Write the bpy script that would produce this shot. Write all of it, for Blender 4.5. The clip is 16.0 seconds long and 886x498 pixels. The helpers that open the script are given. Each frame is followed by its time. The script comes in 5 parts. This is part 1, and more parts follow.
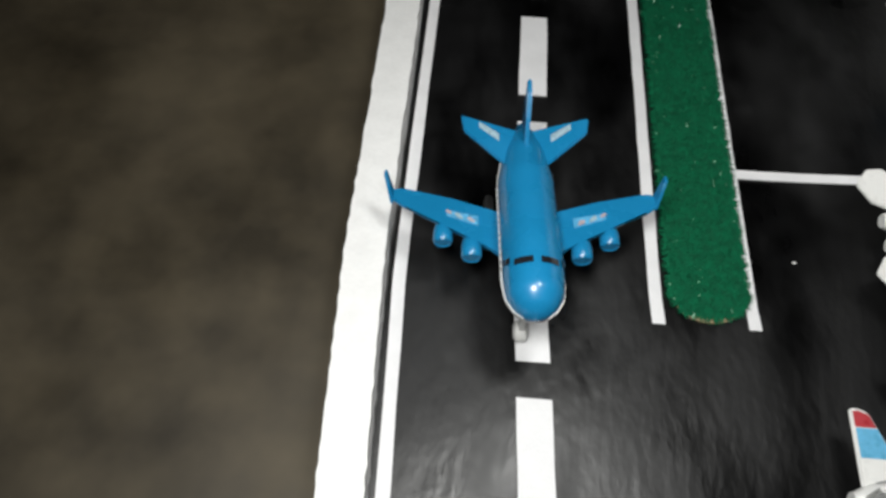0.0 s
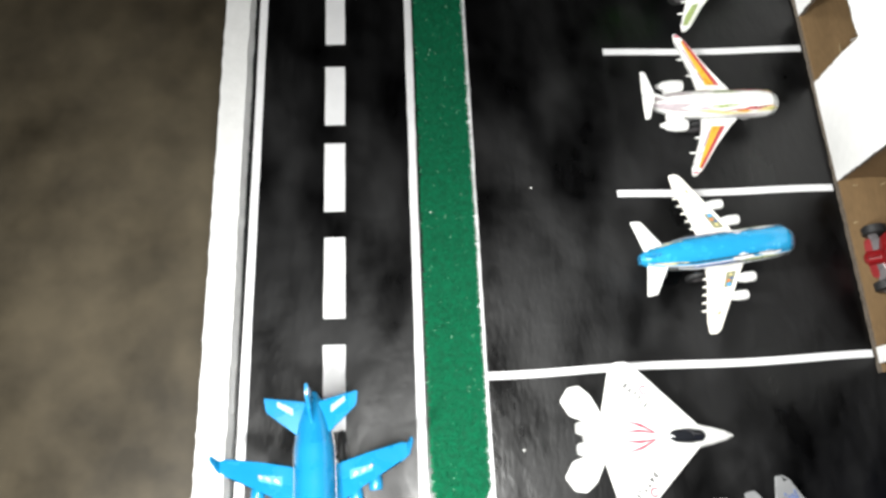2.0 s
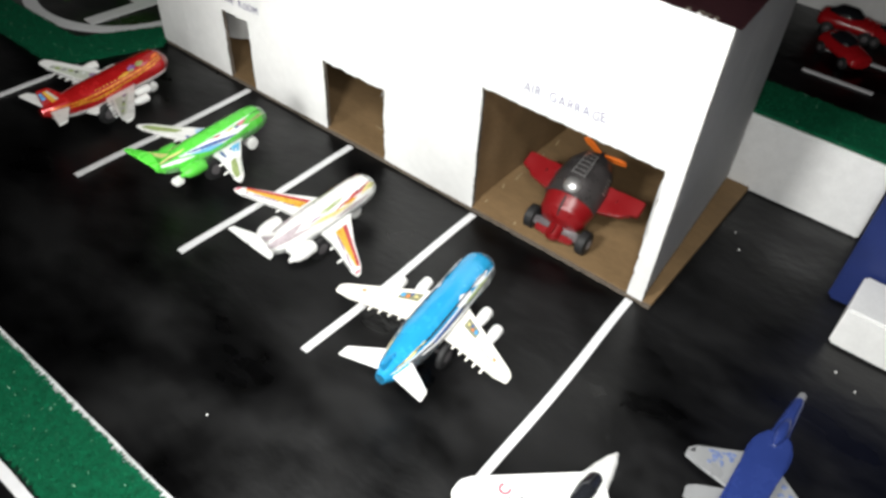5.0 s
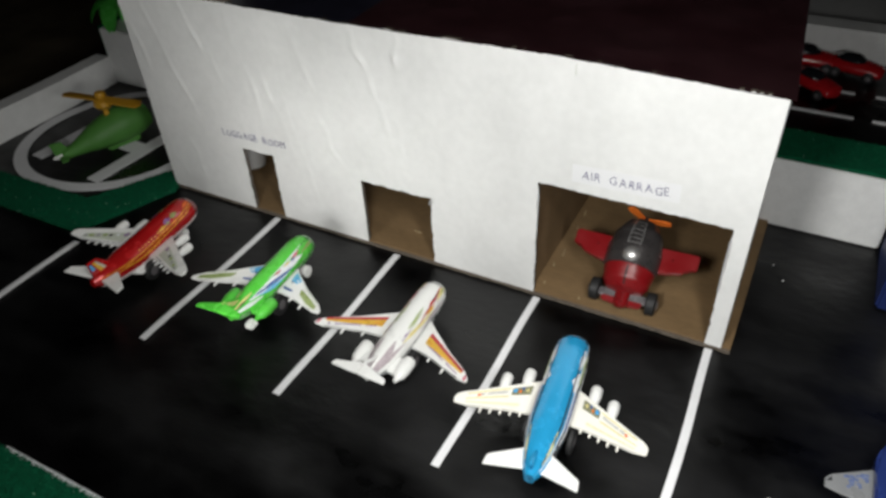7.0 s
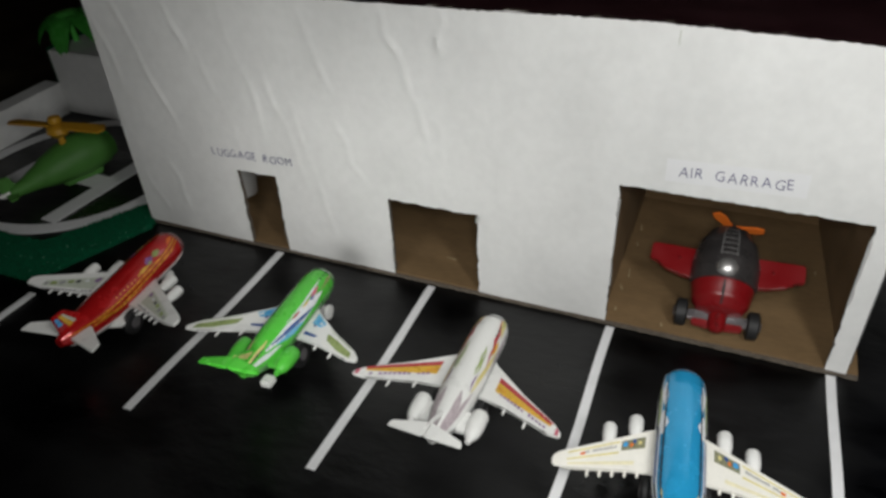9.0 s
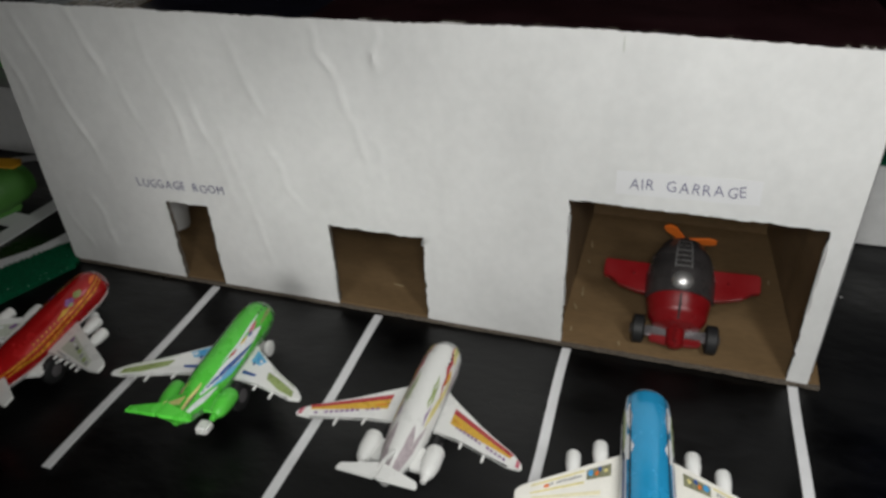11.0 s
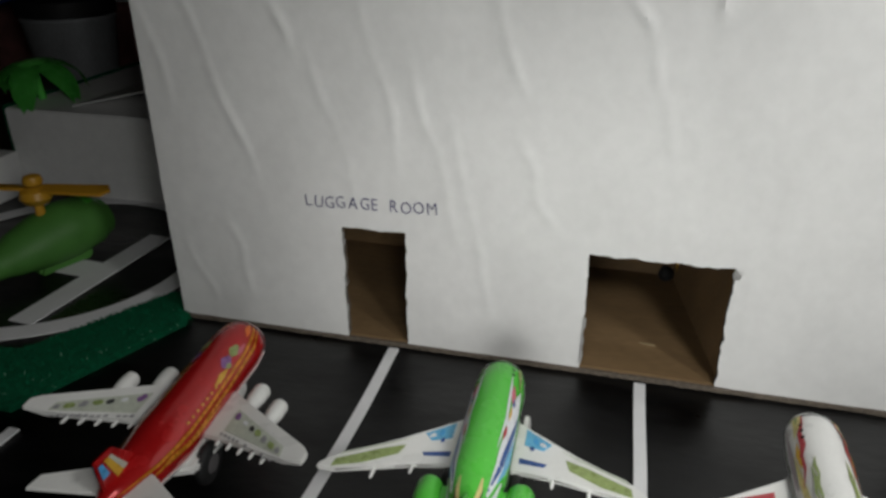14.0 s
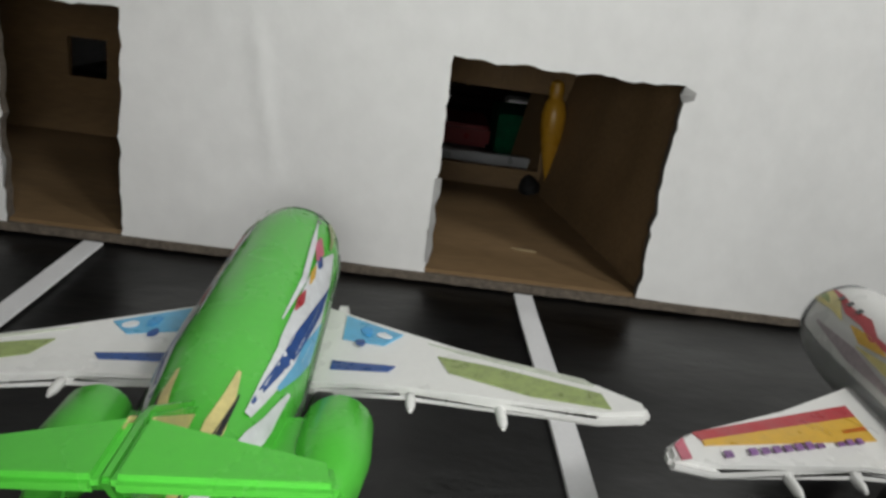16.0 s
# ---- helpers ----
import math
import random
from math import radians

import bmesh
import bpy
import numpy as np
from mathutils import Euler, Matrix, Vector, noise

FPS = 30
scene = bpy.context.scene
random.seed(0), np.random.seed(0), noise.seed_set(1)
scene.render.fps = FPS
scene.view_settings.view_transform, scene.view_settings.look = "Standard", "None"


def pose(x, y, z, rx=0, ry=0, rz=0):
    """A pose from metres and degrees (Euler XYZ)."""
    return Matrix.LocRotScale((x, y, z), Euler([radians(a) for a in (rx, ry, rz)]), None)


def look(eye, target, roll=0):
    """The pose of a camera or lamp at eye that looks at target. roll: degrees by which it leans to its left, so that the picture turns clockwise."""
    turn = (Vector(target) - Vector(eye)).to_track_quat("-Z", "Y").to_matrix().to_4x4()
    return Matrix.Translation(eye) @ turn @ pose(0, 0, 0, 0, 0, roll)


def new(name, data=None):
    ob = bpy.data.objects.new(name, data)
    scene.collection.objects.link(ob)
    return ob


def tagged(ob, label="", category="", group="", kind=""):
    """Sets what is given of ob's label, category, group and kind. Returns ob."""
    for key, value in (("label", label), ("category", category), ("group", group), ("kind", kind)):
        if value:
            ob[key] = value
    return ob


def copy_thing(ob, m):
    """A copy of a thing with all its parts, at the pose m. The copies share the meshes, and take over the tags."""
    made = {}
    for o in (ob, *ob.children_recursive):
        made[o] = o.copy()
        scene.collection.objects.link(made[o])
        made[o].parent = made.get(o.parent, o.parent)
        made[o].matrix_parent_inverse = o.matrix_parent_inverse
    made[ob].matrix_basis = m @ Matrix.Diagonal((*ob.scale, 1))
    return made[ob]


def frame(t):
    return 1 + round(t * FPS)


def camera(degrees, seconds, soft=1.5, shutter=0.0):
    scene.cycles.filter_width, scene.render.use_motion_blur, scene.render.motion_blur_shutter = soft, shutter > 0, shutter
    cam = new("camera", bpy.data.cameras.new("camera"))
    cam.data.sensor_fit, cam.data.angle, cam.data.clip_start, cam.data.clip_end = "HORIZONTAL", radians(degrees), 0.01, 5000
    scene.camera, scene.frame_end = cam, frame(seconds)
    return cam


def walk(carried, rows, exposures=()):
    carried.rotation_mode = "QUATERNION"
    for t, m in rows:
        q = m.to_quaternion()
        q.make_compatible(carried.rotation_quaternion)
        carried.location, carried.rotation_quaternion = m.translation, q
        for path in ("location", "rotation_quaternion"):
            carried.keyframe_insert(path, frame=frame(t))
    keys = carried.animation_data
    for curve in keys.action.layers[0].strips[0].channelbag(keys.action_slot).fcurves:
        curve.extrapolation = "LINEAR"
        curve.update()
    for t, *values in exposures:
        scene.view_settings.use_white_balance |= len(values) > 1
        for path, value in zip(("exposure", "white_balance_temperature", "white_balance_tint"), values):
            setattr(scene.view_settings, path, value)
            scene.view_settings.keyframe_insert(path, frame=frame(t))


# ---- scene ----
cam = camera(62.4, 16.0, 3.0)
PATH = [
    (0, (-0.396, -0.225, 0.292), (-0.445, 0.768, -1.443), 1.6),
    (0.5, (-0.414, -0.213, 0.36), (-0.335, 0.676, -1.429), 11.9),
    (1, (-0.393, -0.175, 0.378), (-0.324, 0.522, -1.495), 9.8),
    (1.5, (-0.367, -0.067, 0.408), (-0.212, 0.535, -1.492), 11.4),
    (2, (-0.313, -0.077, 0.482), (-0.22, 0.559, -1.412), 6.1),
    (2.5, (-0.3, -0.083, 0.507), (-0.068, 0.64, -1.343), 4.3),
    (3, (-0.304, -0.084, 0.482), (0.247, 0.65, -1.295), 6.3),
    (3.5, (-0.3, -0.077, 0.435), (0.416, 0.716, -1.256), 3.9),
    (4, (-0.331, -0.096, 0.355), (0.519, 0.765, -1.238), 5.4),
    (4.5, (-0.309, -0.094, 0.315), (0.736, 0.724, -1.182), 4.3),
    (4.7, (-0.315, -0.094, 0.323), (0.786, 0.751, -1.116), 4.2),
    (6.8, (-0.353, -0.023, 0.354), (0.993, 0.74, -0.913), -3.0),
    (7, (-0.376, -0.012, 0.366), (0.979, 0.754, -0.889), -3.1),
    (7.5, (-0.336, 0.007, 0.337), (1.084, 0.743, -0.864), -5.9),
    (8, (-0.348, 0.054, 0.321), (1.099, 0.756, -0.869), -4.2),
    (8.2, (-0.351, 0.071, 0.314), (1.103, 0.773, -0.867), -3.3),
    (10.3, (-0.333, 0.083, 0.299), (1.199, 0.699, -0.83), -3.7),
    (10.5, (-0.34, 0.087, 0.298), (1.206, 0.694, -0.817), -3.4),
    (11, (-0.329, 0.082, 0.289), (1.242, 0.631, -0.822), -2.7),
    (11.5, (-0.325, 0.083, 0.293), (1.236, 0.629, -0.832), -4.0),
    (12, (-0.317, 0.075, 0.294), (1.268, 0.597, -0.808), -4.3),
    (12.5, (-0.31, 0.086, 0.295), (1.286, 0.608, -0.791), -4.9),
    (13, (-0.312, 0.155, 0.274), (1.277, 0.704, -0.81), -4.1),
    (13.5, (-0.311, 0.212, 0.247), (1.37, 0.764, -0.684), -2.7),
    (14, (-0.291, 0.258, 0.201), (1.454, 0.714, -0.665), -0.2),
    (14.5, (-0.263, 0.278, 0.172), (1.537, 0.604, -0.635), 2.1),
    (15, (-0.212, 0.292, 0.134), (1.648, 0.377, -0.598), 5.8),
    (15.5, (-0.197, 0.295, 0.101), (1.664, 0.25, -0.631), 6.8),
    (16, (-0.19, 0.273, 0.077), (1.695, 0.187, -0.585), 8.0),
]
walk(cam, [(t, look(eye, target, roll)) for t, eye, target, roll in PATH], [
    (0, -1.15), (0.5, -1.05), (1, -0.35), (1.5, 0.15), (2, 0.45), (2.5, 0.85), (3, 1.1), (3.5, 1.1), (4, 0.85), (4.7, 0.5), (7, -0.35), (7.5, -0.4), (8, -0.7), (10.3, -0.85), (11, -0.95), (12.5, -1.2), (13, -1.05), (13.5, -0.7), (14, -0.8), (14.5, -0.75), (15, -0.85), (15.5, -1.0), (16, -0.85)])

# ---- light: fixed lamps stand in for one carried phone flashlight in a dark room ----
world = bpy.data.worlds.new("dark_room")
scene.world = world
world.use_nodes = True
world.node_tree.nodes["Background"].inputs[0].default_value = (1.0, 0.93, 0.85, 1)
world.node_tree.nodes["Background"].inputs[1].default_value = 0.006


def torch_stand_in(name, energy, spot, eye, aim):
    """An added fixed lamp where the carried phone flashlight is held in one stretch."""
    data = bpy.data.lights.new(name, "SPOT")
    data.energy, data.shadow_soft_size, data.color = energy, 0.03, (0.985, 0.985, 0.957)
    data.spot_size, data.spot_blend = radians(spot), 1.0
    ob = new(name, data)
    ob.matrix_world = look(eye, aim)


# All six stay lit together, so each also fills the other stretches.
torch_stand_in("stand_in_runway", 10.0, 125, (-0.425, -0.205, 0.335), (-0.455, -0.12, 0.0))
torch_stand_in("stand_in_high", 4.6, 150, (-0.31, -0.085, 0.475), (-0.36, 0.0, 0.08))
torch_stand_in("stand_in_apron", 2.8, 165, (-0.312, -0.108, 0.318), (-0.12, -0.045, 0.06))
torch_stand_in("stand_in_terminal", 5.7, 110, (-0.325, 0.076, 0.292), (0.0, 0.065, 0.11))
# Narrow beam added to brighten the palm crown and tin in the far corner.
torch_stand_in("stand_in_corner", 2.2, 82, (-0.303, 0.225, 0.228), (0.15, 0.74, 0.08))
torch_stand_in("stand_in_doors", 0.95, 92, (-0.195, 0.279, 0.074), (0.0, 0.285, 0.055))


# ---- materials ----
def material(name, colour, rough=0.5, metal=0.0, vary=0.15, scale=60.0, bump=0.1, fine=900.0, rough_vary=0.1, coat=0.0, stretch=(1, 1, 1), alpha_glass=0.0, shine=0.5):
    m = bpy.data.materials.new(name)
    m.use_nodes = True
    nt = m.node_tree
    b = nt.nodes["Principled BSDF"]
    co = nt.nodes.new("ShaderNodeTexCoord")
    mp = nt.nodes.new("ShaderNodeMapping")
    mp.inputs["Scale"].default_value = stretch
    nt.links.new(co.outputs["Object"], mp.inputs["Vector"])
    n1 = nt.nodes.new("ShaderNodeTexNoise")
    n1.inputs["Scale"].default_value, n1.inputs["Detail"].default_value = scale, 5
    n2 = nt.nodes.new("ShaderNodeTexNoise")
    n2.inputs["Scale"].default_value, n2.inputs["Detail"].default_value = fine, 3
    for n in (n1, n2):
        nt.links.new(mp.outputs["Vector"], n.inputs["Vector"])
    add = nt.nodes.new("ShaderNodeMath")
    add.operation = "MULTIPLY_ADD"
    add.inputs[1].default_value = 0.6
    nt.links.new(n1.outputs["Fac"], add.inputs[0])
    half = nt.nodes.new("ShaderNodeMath")
    half.operation, half.inputs[1].default_value = "MULTIPLY", 0.4
    nt.links.new(n2.outputs["Fac"], half.inputs[0])
    nt.links.new(half.outputs[0], add.inputs[2])
    ramp = nt.nodes.new("ShaderNodeValToRGB")
    lo, hi = [c * (1 - vary) for c in colour], [min(1, c * (1 + vary)) for c in colour]
    ramp.color_ramp.elements[0].position, ramp.color_ramp.elements[0].color = 0.36, (*lo, 1)
    ramp.color_ramp.elements[1].position, ramp.color_ramp.elements[1].color = 0.64, (*hi, 1)
    nt.links.new(add.outputs[0], ramp.inputs["Fac"])
    nt.links.new(ramp.outputs["Color"], b.inputs["Base Color"])
    rr = nt.nodes.new("ShaderNodeMapRange")
    rr.inputs["From Min"].default_value, rr.inputs["From Max"].default_value = 0.35, 0.65
    rr.inputs["To Min"].default_value, rr.inputs["To Max"].default_value = max(0.03, rough - rough_vary), min(1, rough + rough_vary)
    nt.links.new(n1.outputs["Fac"], rr.inputs["Value"])
    nt.links.new(rr.outputs["Result"], b.inputs["Roughness"])
    if bump:
        bp = nt.nodes.new("ShaderNodeBump")
        bp.inputs["Strength"].default_value, bp.inputs["Distance"].default_value = bump, 0.001
        nt.links.new(add.outputs[0], bp.inputs["Height"])
        nt.links.new(bp.outputs["Normal"], b.inputs["Normal"])
    b.inputs["Metallic"].default_value = metal
    b.inputs["Specular IOR Level"].default_value = shine
    b.inputs["Coat Weight"].default_value = coat
    b.inputs["Coat Roughness"].default_value = 0.12
    b.inputs["Transmission Weight"].default_value = alpha_glass
    return m


BLACK = material("black_chart_paper", (0.0011, 0.0011, 0.0013), 0.42, vary=0.85, scale=14, bump=0.9, fine=110, rough_vary=0.18, shine=0.54, stretch=(1.5, 0.75, 1))
TAPE = material("white_paper_tape", (0.74, 0.74, 0.75), 0.6, vary=0.04, scale=90, bump=0.15)
FOAM = material("white_thermocol", (0.8, 0.8, 0.79), 0.7, vary=0.04, scale=120, bump=0.5, fine=500)
PAPER = material("white_glued_paper", (0.72, 0.72, 0.71), 0.55, vary=0.05, scale=25, bump=0.35, fine=150)
LABEL = material("label_paper", (0.745, 0.745, 0.755), 0.5, vary=0.02, bump=0.05)
CARD = material("brown_cardboard", (0.185, 0.115, 0.052), 0.8, vary=0.18, scale=40, bump=0.25, fine=700, stretch=(1, 0.25, 1))
EDGE = material("raw_cardboard_edge", (0.11, 0.09, 0.07), 0.9, vary=0.35, scale=400, bump=0.6)
GRASS = material("green_flock", (0.002, 0.085, 0.037), 0.9, vary=0.32, scale=250, bump=0.6, shine=0.15)
BLADE = material("green_fibre", (0.002, 0.1, 0.043), 0.8, vary=0.35, scale=300, bump=0, shine=0.15)
BROWN_FLOOR = material("brown_mottled_floor", (0.062, 0.05, 0.031), 0.6, vary=0.5, scale=11, bump=0.12, fine=30)
WALL_DARK = material("dark_maroon_room", (0.045, 0.02, 0.02), 0.8, vary=0.4, scale=6, bump=0.3, fine=40)
MAROON = material("maroon_glossy_sheet", (0.05, 0.018, 0.022), 0.4, vary=0.2, scale=20, bump=0.12, fine=60, coat=0.25)
NAVY = material("navy_glossy_sheet", (0.026, 0.025, 0.042), 0.36, vary=0.25, scale=30, bump=0.15, coat=0.3)
BOPP = material("brown_packing_tape", (0.36, 0.28, 0.2), 0.22, vary=0.3, scale=50, bump=0.9, fine=140, coat=0.5, stretch=(1, 3, 1))
INK = material("dark_blue_ink", (0.06, 0.055, 0.16), 0.6, vary=0.2, bump=0)
BLACKINK = material("black_ink", (0.015, 0.015, 0.018), 0.6, vary=0.2, bump=0)
W_PLASTIC = material("white_plastic", (0.74, 0.74, 0.72), 0.32, vary=0.03, scale=80, bump=0.04)
CREAM = material("cream_plastic", (0.76, 0.74, 0.68), 0.35, vary=0.05, scale=80, bump=0.04)
G_PLASTIC = material("bright_green_plastic", (0.085, 0.5, 0.05), 0.28, vary=0.05, scale=60, bump=0.03)
DG_PLASTIC = material("green_translucent_plastic", (0.065, 0.21, 0.035), 0.62, vary=0.12, scale=60, bump=0.05)
R_FOIL = material("red_foil", (0.43, 0.01, 0.011), 0.2, metal=0.25, vary=0.12, scale=90, bump=0.06, coat=0.5)
R_PLASTIC = material("red_plastic", (0.38, 0.008, 0.012), 0.25, vary=0.06, scale=60, bump=0.03, coat=0.3)
B_PLASTIC = material("sky_blue_plastic", (0.008, 0.18, 0.375), 0.28, vary=0.06, scale=60, bump=0.03, coat=0.3)
B_FOIL = material("blue_foil", (0.02, 0.29, 0.55), 0.22, metal=0.15, vary=0.07, scale=120, bump=0.1, coat=0.4)
NAVY_PLASTIC = material("navy_plastic", (0.018, 0.034, 0.15), 0.25, vary=0.1, scale=70, bump=0.05, coat=0.3)
NAVY_CARD = material("navy_card", (0.008, 0.02, 0.11), 0.5, vary=0.2, scale=40, bump=0.1)
SILVER = material("silver_plastic", (0.27, 0.275, 0.28), 0.35, metal=0.2, vary=0.06, scale=80, bump=0.05)
GREY = material("grey_plastic", (0.16, 0.15, 0.155), 0.3, metal=0.4, vary=0.1, scale=80, bump=0.05, coat=0.3)
RUBBER = material("black_rubber", (0.01, 0.01, 0.0105), 0.65, vary=0.2, bump=0.1)
TINT = material("dark_window", (0.012, 0.013, 0.016), 0.15, vary=0.1, bump=0, coat=0.4)
ORANGE = material("orange_plastic", (0.7, 0.16, 0.02), 0.35, vary=0.05, bump=0.03)
AMBER = material("amber_plastic", (0.5, 0.26, 0.02), 0.35, vary=0.1, bump=0.05)
D_YELLOW = material("yellow_print", (0.62, 0.37, 0.04), 0.35, vary=0.1, scale=300, bump=0)
D_RED = material("red_print", (0.4, 0.04, 0.05), 0.35, vary=0.1, scale=300, bump=0)
D_PINK = material("crimson_print", (0.52, 0.13, 0.18), 0.4, vary=0.15, scale=300, bump=0)
D_BLUE = material("blue_print", (0.05, 0.3, 0.6), 0.35, vary=0.2, scale=400, bump=0)
D_DKBLUE = material("dark_blue_print", (0.02, 0.07, 0.25), 0.35, vary=0.2, scale=400, bump=0)
D_OLIVE = material("olive_print", (0.27, 0.34, 0.12), 0.35, vary=0.2, scale=400, bump=0)
D_PURPLE = material("purple_print", (0.22, 0.1, 0.28), 0.35, vary=0.3, scale=500, bump=0)
D_GREY = material("grey_print", (0.3, 0.3, 0.31), 0.4, vary=0.2, scale=400, bump=0)
D_WHITE = material("white_print", (0.7, 0.72, 0.74), 0.4, vary=0.1, scale=400, bump=0)
D_LBLUE = material("light_blue_print", (0.12, 0.4, 0.62), 0.35, vary=0.1, scale=300, bump=0)
CLEAR = material("cloudy_plastic", (0.28, 0.3, 0.31), 0.2, vary=0.3, scale=30, bump=0.4, fine=90, coat=0.4)
SMOKE = material("clear_smoky_plastic", (0.85, 0.87, 0.88), 0.12, vary=0.05, scale=60, bump=0.35, fine=160, alpha_glass=0.9)
D_PALE = material("pale_grey_green_print", (0.5, 0.53, 0.45), 0.4, vary=0.12, scale=300, bump=0)
DULL_RED = material("dark_red_plastic", (0.19, 0.005, 0.007), 0.36, vary=0.1, scale=60, bump=0.05)
COWL = material("dull_chrome_cowl", (0.075, 0.068, 0.068), 0.3, metal=0.55, vary=0.2, scale=60, bump=0.15, fine=200)
BRUSHED = material("dull_chrome", (0.6, 0.59, 0.58), 0.3, metal=0.8, vary=0.1, scale=120, bump=0.05)
D_CREAM = material("pale_yellow_print", (0.66, 0.58, 0.24), 0.4, vary=0.15, scale=300, bump=0)
D_MAUVE = material("pale_mauve_print", (0.42, 0.36, 0.38), 0.4, vary=0.2, scale=400, bump=0)
D_SLATE = material("slate_blue_print", (0.12, 0.16, 0.3), 0.4, vary=0.2, scale=400, bump=0)
D_TEAL = material("pale_blue_print", (0.08, 0.33, 0.55), 0.4, vary=0.35, scale=700, bump=0)
D_STEEL = material("pale_grey_blue_print", (0.3, 0.42, 0.48), 0.4, vary=0.3, scale=700, bump=0)
D_STRAW = material("faint_yellow_print", (0.72, 0.67, 0.46), 0.4, vary=0.1, scale=300, bump=0)
D_GOLD = material("gold_foil_print", (0.62, 0.25, 0.02), 0.28, metal=0.3, vary=0.2, scale=300, bump=0)
# Pale colour standing in for glints on the glossy green fibres.
GLINT = material("painted_glint_fibre", (0.2, 0.42, 0.28), 0.3, vary=0.2, scale=300, bump=0)
GLUE = material("dried_glue", (0.3, 0.23, 0.13), 0.35, vary=0.25, scale=200, bump=0.4)
TAPE_CLEAR = material("cloudy_clear_tape", (0.5, 0.5, 0.5), 0.16, vary=0.2, scale=120, bump=0.3, coat=0.5)
D_BROWN = material("olive_brown_print", (0.2, 0.2, 0.12), 0.4, vary=0.4, scale=500, bump=0)
D_CRIMSON = material("deep_crimson_print", (0.36, 0.03, 0.07), 0.45, vary=0.15, scale=300, bump=0)
LEAF = material("glossy_leaf_plastic", (0.12, 0.62, 0.1), 0.25, vary=0.1, scale=80, bump=0.05, coat=0.4)
TINPLATE = material("dull_tinplate", (0.42, 0.44, 0.46), 0.38, metal=0.25, vary=0.25, scale=25, bump=0.1, stretch=(1, 1, 0.2))
CLOTH = material("maroon_cloth", (0.4, 0.18, 0.16), 0.9, vary=0.3, scale=40, bump=0.5)


# ---- mesh helpers ----
def finish(name, bm, mats, smooth=False):
    bmesh.ops.recalc_face_normals(bm, faces=bm.faces)
    me = bpy.data.meshes.new(name)
    bm.to_mesh(me)
    bm.free()
    for m in mats if isinstance(mats, (list, tuple)) else [mats]:
        me.materials.append(m)
    if smooth:
        me.shade_smooth()
        me.set_sharp_from_angle(angle=radians(38))
    return new(name, me)


def part(name, bm, mat, parent, label="", smooth=True):
    ob = finish(name, bm, mat, smooth)
    ob.parent = parent
    if label:
        tagged(ob, label)
    return ob


def thing(name, m, label, category, group="", kind=""):
    ob = new(name)
    ob.empty_display_size = 0.01
    ob.matrix_basis = m
    return tagged(ob, label, category, group, kind)


def solo(name, bm, mat, label, category="", group="", kind="", smooth=False):
    return tagged(finish(name, bm, mat, smooth), label, category, group, kind)


def box(x0, x1, y0, y1, z0, z1, bevel=0.0, bm=None):
    bm = bm or bmesh.new()
    made = bmesh.ops.create_cube(bm, size=1)["verts"]
    for v in made:
        v.co = Vector((x0 + (v.co.x + 0.5) * (x1 - x0), y0 + (v.co.y + 0.5) * (y1 - y0), z0 + (v.co.z + 0.5) * (z1 - z0)))
    if bevel:
        edges = list({e for v in made for e in v.link_edges})
        bmesh.ops.bevel(bm, geom=edges, offset=bevel, segments=2, affect="EDGES")
    return bm


def plate(poly, thick, z=lambda x, y: 0.0, bevel=0.0, bm=None):
    """A flat piece with the outline poly and a thickness; z gives its underside."""
    bm = bm or bmesh.new()
    lo = [bm.verts.new((x, y, z(x, y))) for x, y in poly]
    hi = [bm.verts.new((x, y, z(x, y) + thick)) for x, y in poly]
    bm.faces.new(lo[::-1])
    bm.faces.new(hi)
    n = len(poly)
    for i in range(n):
        bm.faces.new((lo[i], lo[(i + 1) % n], hi[(i + 1) % n], hi[i]))
    if bevel:
        bmesh.ops.bevel(bm, geom=[e for e in bm.edges], offset=bevel, segments=2, affect="EDGES")
    return bm


def spin_x(profile, centre=(0, 0, 0), n=20, bm=None):
    """A turned body along x from (x, radius) pairs, closed at both ends."""
    bm = bm or bmesh.new()
    cx, cy, cz = centre
    rings = []
    for x, r in profile:
        rings.append([bm.verts.new((cx + x, cy + r * math.cos(2 * math.pi * i / n), cz + r * math.sin(2 * math.pi * i / n))) for i in range(n)])
    for a, b in zip(rings, rings[1:]):
        for i in range(n):
            bm.faces.new((a[i], a[(i + 1) % n], b[(i + 1) % n], b[i]))
    bm.faces.new(rings[0][::-1])
    bm.faces.new(rings[-1])
    return bm


def turned(profile, axis, centre, n=20):
    """A turned body along any axis."""
    bm = spin_x(profile, n=n)
    q = Vector((1, 0, 0)).rotation_difference(Vector(axis))
    bmesh.ops.transform(bm, matrix=Matrix.Translation(centre) @ q.to_matrix().to_4x4(), verts=bm.verts)
    return bm


